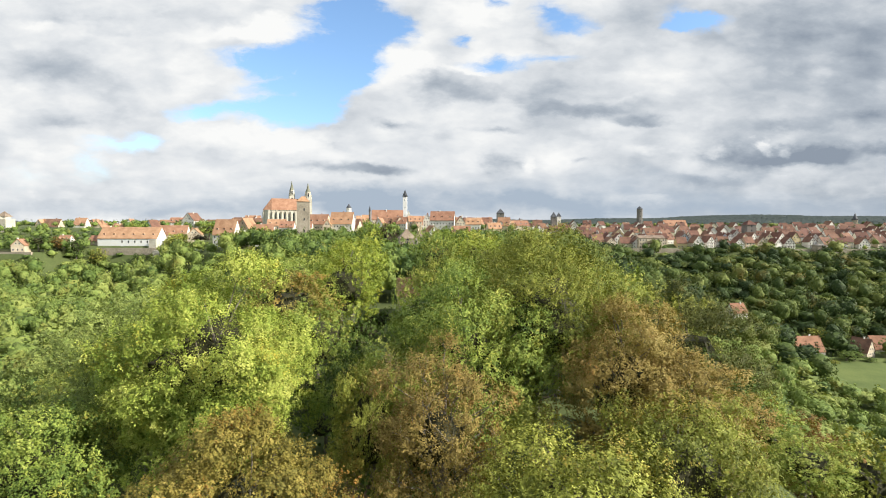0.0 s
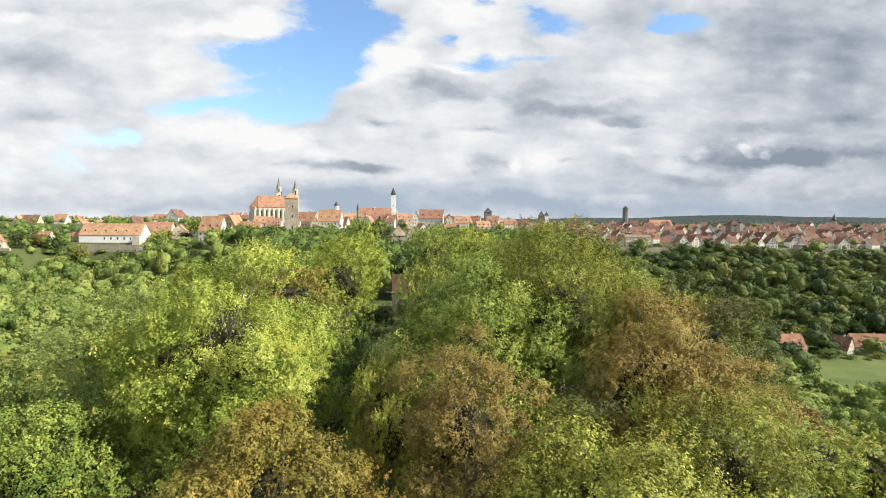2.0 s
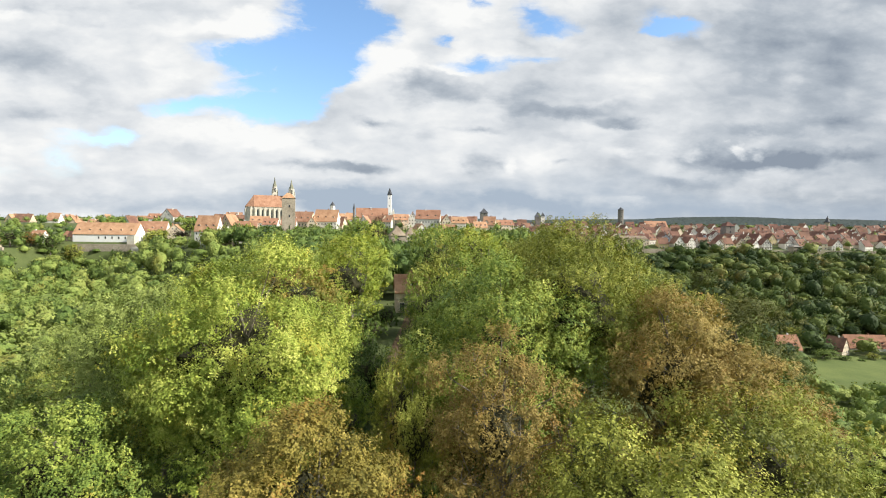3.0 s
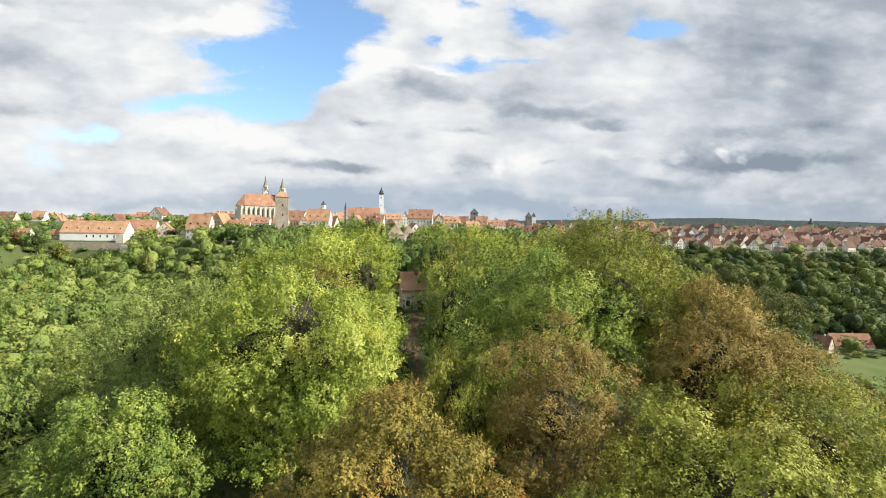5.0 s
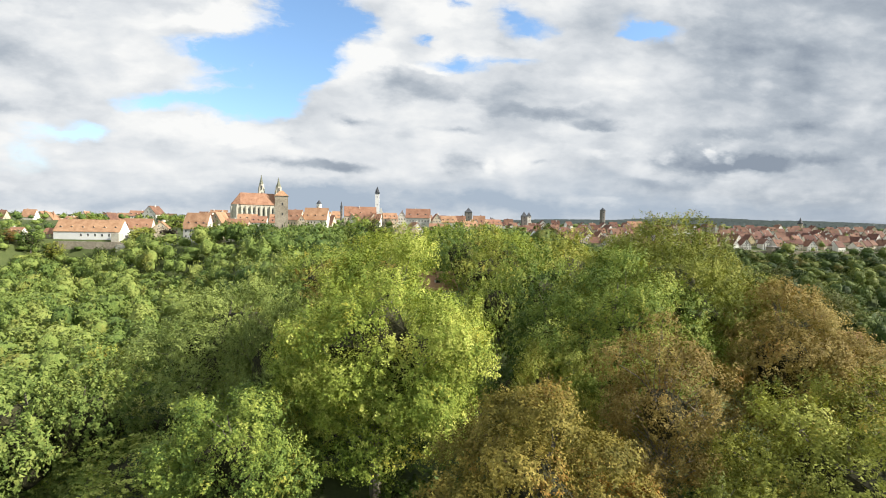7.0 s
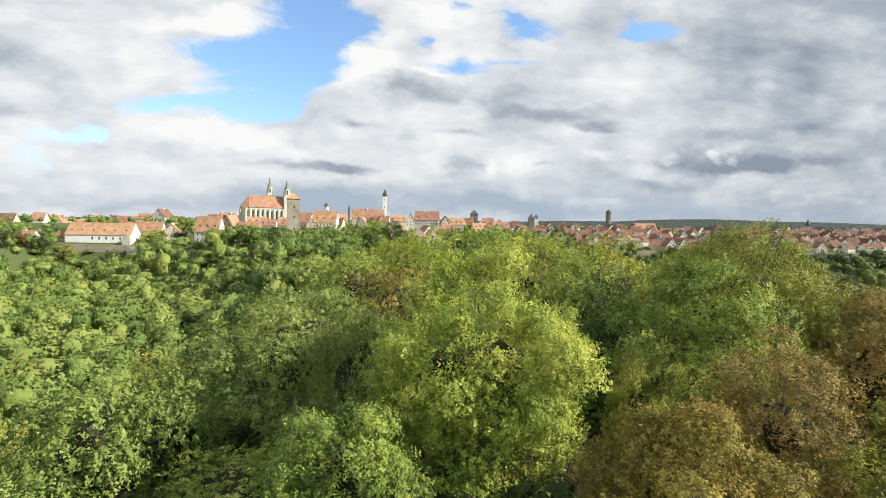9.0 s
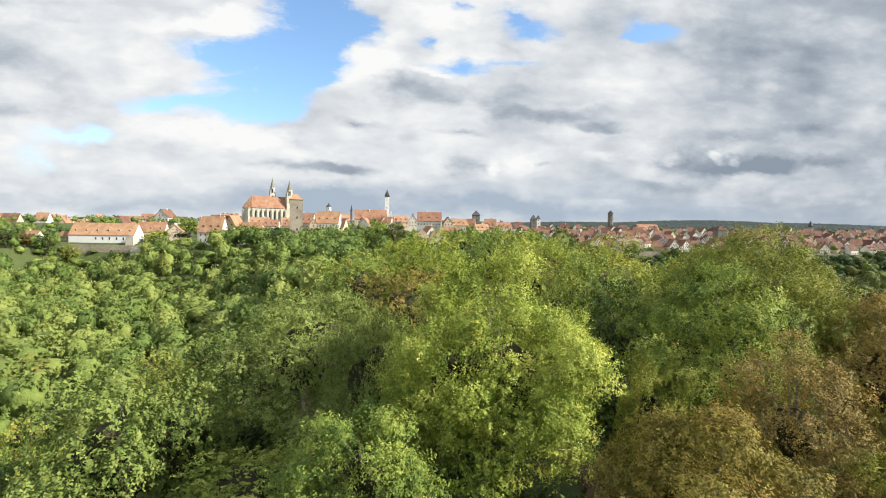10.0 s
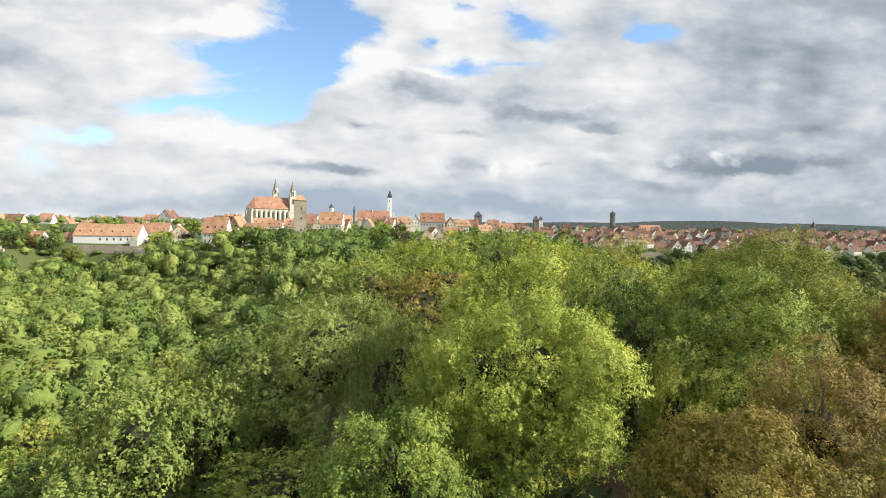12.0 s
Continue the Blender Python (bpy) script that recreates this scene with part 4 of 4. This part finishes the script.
def window_part(parent, x, z, y=0.0, w=0.9, h=1.3, frame_material=None):
    win = part("window", join(box(x - w / 2 - 0.14, x + w / 2 + 0.14, y - 0.07, y + 0.05, z - 0.14, z), box(x - w / 2 - 0.12, x - w / 2, y - 0.07, y + 0.05, z, z + h),
                              box(x + w / 2, x + w / 2 + 0.12, y - 0.07, y + 0.05, z, z + h), box(x - w / 2 - 0.12, x + w / 2 + 0.12, y - 0.07, y + 0.05, z + h, z + h + 0.12)), frame_material or PLASTER, parent)
    part("pane", box(x - w / 2, x + w / 2, y - 0.03, y + 0.05, z, z + h), GLASS, win)


def dormer_part(parent, x, y, z, material, w=1.6):
    d = part("dormer", join(box(x - w / 2, x + w / 2, y, y + 2.2, z, z + 1.1)), PLASTER, parent)
    part("dormer_roof", shift(prism([(x - w / 2 - 0.2, z + 1.0), (x + w / 2 + 0.2, z + 1.0), (x, z + 1.8)], y - 0.2, y + 2.4)), material, d)
    part("pane", box(x - w / 2 + 0.3, x + w / 2 - 0.3, y - 0.04, y + 0.05, z + 0.15, z + 0.95), GLASS, d)


def house(label, x, y, z, w, d, h, rise, along, wall, roof, yaw=0.0, dormers=0, beams=False, panes=True, chimneys=1, group="town houses", seed=0):
    rnd = random.Random(seed * 31 + int(x * 3) + int(y))
    base = thing("house", label, "house", x, y, z, yaw, group)
    part("wall", gable_walls(w, d, h, rise, along), wall, base)
    part("roof", gable_roof(w, d, h, rise, along), roof, base)
    storeys = max(1, int(h // 2.7))
    if panes:
        cols = max(2, int(w // 2.6))
        for s in range(storeys):
            for c in range(cols):
                window_part(base, (c + 0.5) * w / cols - w / 2, 0.9 + s * h / storeys)
        if not along and rise > 3.2:
            for c in (-1, 1):
                window_part(base, c * w * 0.13, h + rise * 0.18, 0.0, 0.8, 1.1)
            if rise > 5:
                window_part(base, 0, h + rise * 0.55, 0.0, 0.7, 0.9)
    if along:
        for c in range(dormers):
            dx = (c + 0.5) * w / dormers - w / 2
            dormer_part(base, dx, d * 0.5 * 0.30, h + rise * 0.30, roof)
    if beams and not along:
        for zz in (h * 0.5, h, h + rise * 0.4):
            half = w / 2 if zz <= h else w / 2 * (1 - (zz - h) / rise)
            part("beam", box(-half, half, -0.09, 0.02, zz - 0.15, zz + 0.15), TIMBER, base)
        for cx in (-0.34, 0.0, 0.34):
            part("beam", box(cx * w - 0.13, cx * w + 0.13, -0.09, 0.02, 0.0, h + rise * (1 - abs(cx) * 2) * 0.9), TIMBER, base)
    for c in range(chimneys):
        cx, cy = rnd.uniform(-0.3, 0.3) * w, d * rnd.uniform(0.4, 0.6)
        part("chimney", box(cx - 0.4, cx + 0.4, cy - 0.4, cy + 0.4, h + rise * 0.5, h + rise + 1.2), PLASTER if rnd.random() < 0.5 else roof, base)
    return base


def tower(label, x, y, z, w, h, roof_h, wall, roof, sides=4, slim=1.0, lantern=0.0, yaw=0.0, gallery=False):
    base = thing("tower", label, "tower", x, y, z, yaw)
    r = w / 2 / math.cos(math.pi / sides)
    spin = math.pi / sides
    part("shaft", turned_body([(r * 1.04, -6), (r, 0), (r * slim, h)], sides, spin=spin), wall, base)
    if gallery:
        part("gallery", turned_body([(r * slim * 1.02, h - 0.9), (r * slim * 1.28, h - 0.5), (r * slim * 1.28, h + 0.7), (r * slim * 1.02, h + 0.7)], sides, spin=spin), roof, base)
    top = h
    if lantern:
        part("lantern", turned_body([(r * 0.62, h), (r * 0.58, h + lantern)], 8, spin=spin), roof if gallery else wall, base)
        top, r = h + lantern, r * 0.72
    part("roof", turned_body([(r * slim * 1.14, top - 0.2), (r * slim * 0.62, top + roof_h * 0.45), (r * 0.12, top + roof_h * 0.9), (0.05, top + roof_h)], sides if sides > 4 else 4, spin=spin), roof, base)
    for k in range(3):
        window_part(base, 0, h * (0.30 + 0.27 * k), -w / 2 * (1 - (1 - slim) * (0.3 + 0.27 * k)) - 0.02, max(0.7, w * 0.12), max(1.3, w * 0.2), wall)
    return base


terrace = new("town_wall", mesh_of("town_wall", *box(-314, -278, 339.2, 340.6, -10, 1.4), STONE))
tagged(terrace, "grey stone terrace wall below the small house", "wall", kind="structure")

# long white building on the town wall
wb = house("long white plastered building with a red clay tile roof", -246, 393, 2.7, 47, 15, 6.8, 8.6, True, WHITE, ROOF, 0, 6, panes=False, chimneys=0)
for c in range(5):
    window_part(wb, -4 + c * 5.0, 3.2, 0.0, 1.1, 1.8)
part("side_wing", shift(gable_walls(10, 9, 4.5, 4.0, True), -28, 3), STONE, wb)
part("side_roof", shift(gable_roof(10, 9, 4.5, 4.0, True), -28, 3), ROOF, wb)
stone_wall = new("town_wall", mesh_of("town_wall", *box(-262, -208, 384.0, 386.0, -16, 2.2), STONE))
tagged(stone_wall, "high grey sandstone retaining wall under the white building", "wall", kind="structure")
butt = new("buttress", mesh_of("buttress", *join(box(-219, -208, 380.5, 384.2, -16, 0.4), box(-225, -219.5, 386.2, 392.5, -8, 8.5)), PALE_STONE))
tagged(butt, "pale stone buttress at the end of the town wall", "wall", kind="structure")

HOUSES_LEFT = [
    ("p", -288.5, 341, 1.3, 8.0, 8, 4.4, 4.2), ("s", -291, 384, 3.2, 10, 8, 4.0, 4.5), ("s", -219, 410, 6.9, 21, 11, 5.2, 7.5),
    ("p", -189, 385, 8.0, 9.7, 12, 5.1, 4.5), ("q", -262, 520, 17.5, 14, 16, 7.5, 8.0), ("s", -277, 524, 17.5, 14, 11, 5.5, 5.0),
    ("s", -330, 520, 12.5, 16, 11, 3.5, 5.0), ("s", -360, 560, 13.0, 20, 11, 3.5, 5.0), ("s", -310, 600, 13.0, 24, 12, 4, 5), ("s", -410, 600, 13.0, 22, 12, 4, 5),
]
for n, (face, x, y, z, w, d, h, rise) in enumerate(HOUSES_LEFT):
    old = n in (4,)
    house("white gabled town house with a red tile roof" if face != "q" else "tall gabled house with a dark red roof", x, y, z, w, d, h, rise, face == "s", PLASTER if n % 3 else CREAM,
          ROOF_OLD if old else ROOF, (14, -8, 4)[n % 3], 3 if face == "s" else 0, seed=n)
HOUSES_MID = [
    ("s", -146, 338, 7.0, 15, 11, 6.9, 10.0), ("p", -129, 325, 6.8, 8.9, 12, 4.5, 4.6), ("s", -122, 345, 6.0, 14, 11, 6, 8.5), ("q", -138, 352, 9.0, 10, 12, 8, 8),
    ("s", -157, 360, 9.0, 12, 10, 7, 6.5), ("s", -143, 440, 16.5, 16, 10, 3.6, 5.4), ("s", -128, 420, 14.5, 12, 10, 4.0, 5.0), ("s", -104, 428, 17.0, 17, 12, 4.5, 8.2),
    ("s", -84, 432, 18.0, 20, 12, 4.0, 9.8), ("p", -92, 415, 15.0, 7, 9, 5.0, 5.0), ("s", -110, 410, 14.0, 12, 9, 4.5, 4.5),
]
for n, (face, x, y, z, w, d, h, rise) in enumerate(HOUSES_MID):
    house("town house under a steep orange clay tile roof", x, y, z, w, d, h, rise, face == "s", CREAM if n % 2 else PLASTER, ROOF, (-6, 9, 3, -12)[n % 4], 3 if face == "s" else 0, seed=n + 40)
HOUSES_CENTRE = [
    ("s", -52, 520, 22.5, 33, 13, 4.6, 9.6), ("s", 5, 450, 21.0, 22, 13, 4.5, 8.0), ("s", -20, 470, 18.5, 13, 10, 6.0, 5.0), ("p", -9, 480, 19.5, 8, 11, 6.5, 6.0),
    ("p", 22, 440, 18.0, 8, 10, 5.5, 5.5), ("s", 35, 470, 17.0, 14, 10, 5.0, 5.5), ("s", 52, 430, 13.0, 12, 10, 5.0, 5.0), ("p", 60, 455, 14.0, 8, 10, 6.0, 5.0),
    ("s", 72, 500, 14.0, 16, 11, 6.0, 5.5), ("s", 20, 400, 10.0, 15, 10, 4.5, 5.5), ("s", 90, 520, 15.0, 18, 11, 6.0, 5.0),
]
for n, (face, x, y, z, w, d, h, rise) in enumerate(HOUSES_CENTRE):
    house("town house with an orange tile roof and pale walls", x, y, z, w, d, h, rise, face == "s", PLASTER if n % 2 else CREAM, ROOF, (5, -7, 11, 0)[n % 4], 3 if face == "s" else 0, seed=n + 80)

# the crowded roofs of the old town
rnd = random.Random(31)
for n in range(70):
    x, y = rnd.uniform(-215, 75), rnd.uniform(415, 600)
    if n >= 46:
        x, y = rnd.uniform(-520, -190), rnd.uniform(440, 720)
    if (-185 < x < -110 and 470 < y < 545) or (abs(x + 37) < 12 and 540 < y < 590) or y < 430 + 0.12 * abs(x):
        continue
    w = rnd.uniform(9, 18)
    side_on = rnd.random() < 0.7
    house("old town house under a steep clay tile roof", x, y, height(x, y) - (4.0 if n >= 46 else 0.5), w if side_on else w * 0.6, rnd.uniform(9, 12), rnd.uniform(4.5, 7), rnd.uniform(5.5, 8.0), side_on,
          rnd.choice((PLASTER, CREAM)), rnd.choice((ROOF, ROOF, ROOF_OLD)), rnd.uniform(-25, 25), rnd.choice((0, 2)) if side_on else 0, False, n % 3 == 0, 1, "old town houses", n + 200)

# the church
church = thing("church", "tall sandstone church with an orange tile roof and twin spires", "church", -150, 505, 18, 25)
CL, CW, CH, CR = 36.0, 15.0, 18.0, 12.0
part("nave", box(-CL / 2, CL / 2, 0, CW, -6, CH), PALE_STONE, church)
part("apse", shift(turned_body([(CW / 2 * 1.02, -6), (CW / 2 * 1.02, CH)], 8, spin=math.pi / 8), -CL / 2, CW / 2), PALE_STONE, church)
roof_v = [(-CL / 2 - 7.6, CW / 2 - 3.2, CH), (-CL / 2 - 7.6, CW / 2 + 3.2, CH), (-CL / 2, -0.7, CH), (CL / 2, -0.7, CH), (CL / 2, CW + 0.7, CH), (-CL / 2, CW + 0.7, CH), (-CL / 2 + 1, CW / 2, CH + CR), (CL / 2, CW / 2, CH + CR)]
part("roof", (roof_v, [(2, 3, 7, 6), (0, 2, 6), (1, 0, 6), (5, 1, 6), (4, 5, 6, 7), (3, 4, 7), (0, 1, 5, 4, 3, 2)]), ROOF, church)
for k in range(8):
    cx = -CL / 2 + 1.0 + k * CL / 8
    part("buttress", prism([(cx - 0.55, -6), (cx + 0.55, -6), (cx + 0.55, CH - 1.5), (cx - 0.55, CH - 1.5)], -1.5, 0.1), PALE_STONE, church)
    if k < 7:
        wx0 = cx + CL / 16
        lancet = [(wx0 - 0.5, 5), (wx0 + 0.5, 5), (wx0 + 0.5, CH - 4.2), (wx0, CH - 2.8), (wx0 - 0.5, CH - 4.2)]
        part("window", prism(lancet, -0.12, 0.1), GLASS, church, "tall dark lancet window")
for k in range(3):
    a = math.radians(112.5 + 45 + k * 45)
    cx, cy = -CL / 2 + math.cos(a) * 7.7, CW / 2 + math.sin(a) * 7.7
    part("buttress", box(cx - 0.6, cx + 0.6, cy - 0.6, cy + 0.6, -6, CH - 2), PALE_STONE, church)


def church_tower(x, y, w, h, spire):
    body = part("tower_shaft", shift(box(-w / 2, w / 2, -w / 2, w / 2, -6, h), x, y), PALE_STONE, church)
    part("belfry", turned_body([(w * 0.46, h), (w * 0.44, h + 6.5)], 8, x, y, math.pi / 8), PALE_STONE, body)
    part("spire", turned_body([(w * 0.42, h + 6.3), (w * 0.20, h + 6.3 + spire * 0.4), (w * 0.06, h + 6.3 + spire * 0.85), (0.04, h + 6.3 + spire)], 8, x, y, math.pi / 8), COPPER_ROOF, body, "pale green-grey openwork spire")
    for cx in (-1, 1):
        for cy in (-1, 1):
            part("pinnacle", turned_body([(0.5, h - 0.5), (0.45, h + 2), (0.03, h + 4.5)], 4, x + cx * (w / 2 - 0.5), y + cy * (w / 2 - 0.5)), PALE_STONE, body)
    part("window", box(x - 0.8, x + 0.8, y - w / 2 - 0.1, y - w / 2 + 0.1, h - 7, h - 2), GLASS, body)
    part("window", box(x - 0.45, x + 0.45, y - w * 0.46 - 0.05, y - w * 0.38, h + 1, h + 5), GLASS, body)


church_tower(4.0, 14.0, 5.6, 33.0, 10.5)
church_tower(18.5, 2.0, 6.6, 30.5, 10.0)

# the stout gate tower in front of it
gate_tower = thing("gate_tower", "stout grey sandstone gate tower with an orange hipped roof", "tower", -87.2, 324, 4, 12)
part("shaft", box(-4.0, 4.0, 0, 8.0, -6, 32.0), STONE, gate_tower)
part("roof", ([(-4.4, -0.4, 31.9), (4.4, -0.4, 31.9), (4.4, 8.4, 31.9), (-4.4, 8.4, 31.9), (-1.0, 4, 35.5), (1.0, 4, 35.5)], [(0, 1, 5, 4), (1, 2, 5), (2, 3, 4, 5), (3, 0, 4), (3, 2, 1, 0)]), ROOF, gate_tower)
for zz in (12.0, 19.5, 26.0):
    window_part(gate_tower, 0.6, zz, 0.0, 0.8, 1.5, STONE)
house("white gabled house with an orange roof behind the trees", -1.0, 300, 8.0, 8.0, 11, 7.5, 4.6, False, PLASTER, ROOF, 18, seed=61)

# towers of the town
tower("slim white town hall tower with a dark cap and gallery", -37, 575, 22, 5.2, 33.0, 4.6, WHITE, SLATE_ROOF, 4, 0.84, 3.0, 0, True)
gab = thing("stone_gable", "narrow white stepped gable beside the tower", "gable", -32, 560, 22)
part("wall", prism([(-3.2, -4), (3.2, -4), (3.2, 7), (0, 16), (-3.2, 7)], 0, 1.2), PLASTER, gab)
tower("pale square gate tower with a small lantern roof", -418, 480, 10, 11, 15.5, 5.0, PALE_STONE, ROOF_GREY, 4, 1.0, 2.5)
tower("slim grey round stone tower", 360, 870, 20, 9.2, 32, 5.0, DARK_STONE, SLATE_ROOF, 8, 0.97)
tower("dark square tower with a pointed slate roof", 112, 870, 20, 12, 23.5, 8.0, DARK_STONE, SLATE_ROOF, 4)
tower("brown stone tower with a red pyramid roof", 333, 520, 6, 9.7, 17.0, 4.8, DARK_STONE, ROOF_OLD, 4)
tower("slender pale tower with a dark pointed cap", 601, 700, 12, 7.0, 20, 9.0, STONE, SLATE_ROOF, 8, 0.9, 0.0, 0, True)
tower("small grey tower of the town wall", 370, 470, -8.4, 8.3, 11.5, 1.6, STONE, DARK_STONE, 4)
twin = tower("dark stone gate tower with a slate cap", 143, 600, 18, 6.0, 14, 6.0, DARK_STONE, SLATE_ROOF, 4)
tower("white gate tower with a dark cap", 149.5, 601, 18, 4.5, 14.5, 5.0, PLASTER, SLATE_ROOF, 4)
tower("small turret with a grey cupola", -107, 600, 24, 5.5, 18.0, 5.0, PLASTER, SLATE_ROOF, 8)
tower("thin dark ridge turret", -76, 560, 24, 2.4, 13.0, 7.0, DARK_STONE, SLATE_ROOF, 8)
tower("small square gate pavilion of weathered stone with a grey hipped roof", -11.5, 202, 9.0, 6.0, 6.2, 3.8, STONE, ROOF_GREY, 4, 1.0, 0.0, 12)
tower("smaller stone gate pavilion with a grey hipped roof", -6.0, 206, 9.0, 4.4, 6.6, 3.2, PALE_STONE, ROOF_GREY, 4, 1.0, 0.0, 12)
house("little pale house beside the gate", -3.5, 196, 7.0, 7.0, 7, 5.0, 2.6, False, PALE_STONE, ROOF_GREY, -10, seed=4, group="gatehouses")
house("low garden house with a red tile roof", -3.5, 109, 0, 8.0, 7, 4.6, 3.2, True, CREAM, ROOF, 6, 1, seed=5, group="gatehouses")

# the southern quarter: walls, the balcony house and rows of gabled houses
for x0, x1, y0, zt in ((178, 241, 468, -0.6), (322, 366, 471, -1.0), (374, 560, 470, -0.6)):
    w = new("town_wall", mesh_of("town_wall", *box(x0, x1, y0, y0 + 1.5, -16, zt), STONE))
    tagged(w, "long low sandstone town wall above the woods", "wall", kind="structure")
bal = house("long cream house with rows of balconies under a flat tile roof", 212, 480, -1.1, 25.7, 12, 10.0, 2.4, True, CREAM, ROOF_GREY, 0, 0, seed=9)
for s in range(3):
    part("balcony", join(box(-5, 8, -1.6, 0.0, 2.0 + 2.7 * s, 2.25 + 2.7 * s), box(-5, 8, -1.6, -1.45, 2.25 + 2.7 * s, 3.1 + 2.7 * s)), TIMBER if s == 1 else CREAM, bal)
house("great hall with a broad red tile roof", 319, 650, 15, 29.5, 14, 6.5, 7.5, True, CREAM, ROOF, 0, 2, seed=10)
rnd = random.Random(12)
LOOKS = [(PLASTER, ROOF_OLD, "white gabled house with a dark red tile roof"), (CREAM, ROOF_OLD, "cream gabled house with a red tile roof"), (PLASTER, ROOF_OLD, "white gabled house with a brown tile roof"),
         (YELLOW, ROOF_OLD, "yellow gabled house with a dark tile roof"), (PLASTER, ROOF_OLD, "white timber-framed house with a dark roof"), (BLUEISH, ROOF_OLD, "pale blue gabled house with a dark roof")]
for row, (y0, z0, x0, x1) in enumerate(((484, 1.5, 118, 560), (500, 4.0, 110, 580), (520, 6.5, 105, 600), (548, 9.0, 100, 640), (585, 12.0, 95, 680), (630, 15.0, 170, 720))):
    x = x0
    while x < x1:
        w = rnd.uniform(7.5, 11.5)
        look_no = rnd.choice((0, 0, 1, 2, 2, 2, 4, 4, 4, 0, 0, 1, 2, 4, 0, 3, 5)) if row < 3 else rnd.choice((0, 1, 2, 0))
        wall_m, roof_m, label = LOOKS[look_no]
        gap = row == 0 and (196 < x < 230 or rnd.random() < 0.15)
        if not gap and not (abs(x - 333) < 9 and row == 2):
            front = rnd.random() < (0.62 if row < 3 else 0.35)
            x_, y_ = x + w / 2, y0 + rnd.uniform(-4, 5)
            house(label, x_, y_, height(x_, y_) - 0.3, w, rnd.uniform(9, 12), rnd.uniform(4.6, 6.8), w * rnd.uniform(0.5, 0.66), not front, wall_m, roof_m, rnd.uniform(-16, 16),
                  rnd.choice((0, 2)) if not front else 0, look_no == 4, row < 3, rnd.choice((0, 1)), "houses of the southern quarter", row * 50 + int(x))
        x += w + rnd.uniform(0.6, 4.5) * (1 + 0.4 * row)

# houses on the valley floor
house("small valley house with a dormered red roof", 224, 300, -62, 8.5, 9, 4.0, 6.6, True, PLASTER, ROOF_BROWN, 8, 1, seed=20, group="valley houses")
house("long mill house with a steep red tile roof", 237, 302, -62, 17, 11, 4.2, 8.4, True, PLASTER, ROOF_BROWN, 4, 2, seed=21, group="valley houses")
house("white house with a red roof among the trees", 208.6, 330, -42.4, 10.5, 9, 4.0, 5.8, True, PLASTER, ROOF_BROWN, 10, 2, seed=22, group="valley houses")
house("cream gabled house with a dark red roof", 274, 302, -63.5, 11, 10, 5.5, 7.6, False, CREAM, ROOF_OLD, 28, seed=23, group="valley houses")
house("long low house with a red tile roof", 300, 312, -64, 28, 11, 5.0, 7.5, True, PLASTER, ROOF_BROWN, -4, 3, seed=24, group="valley houses")
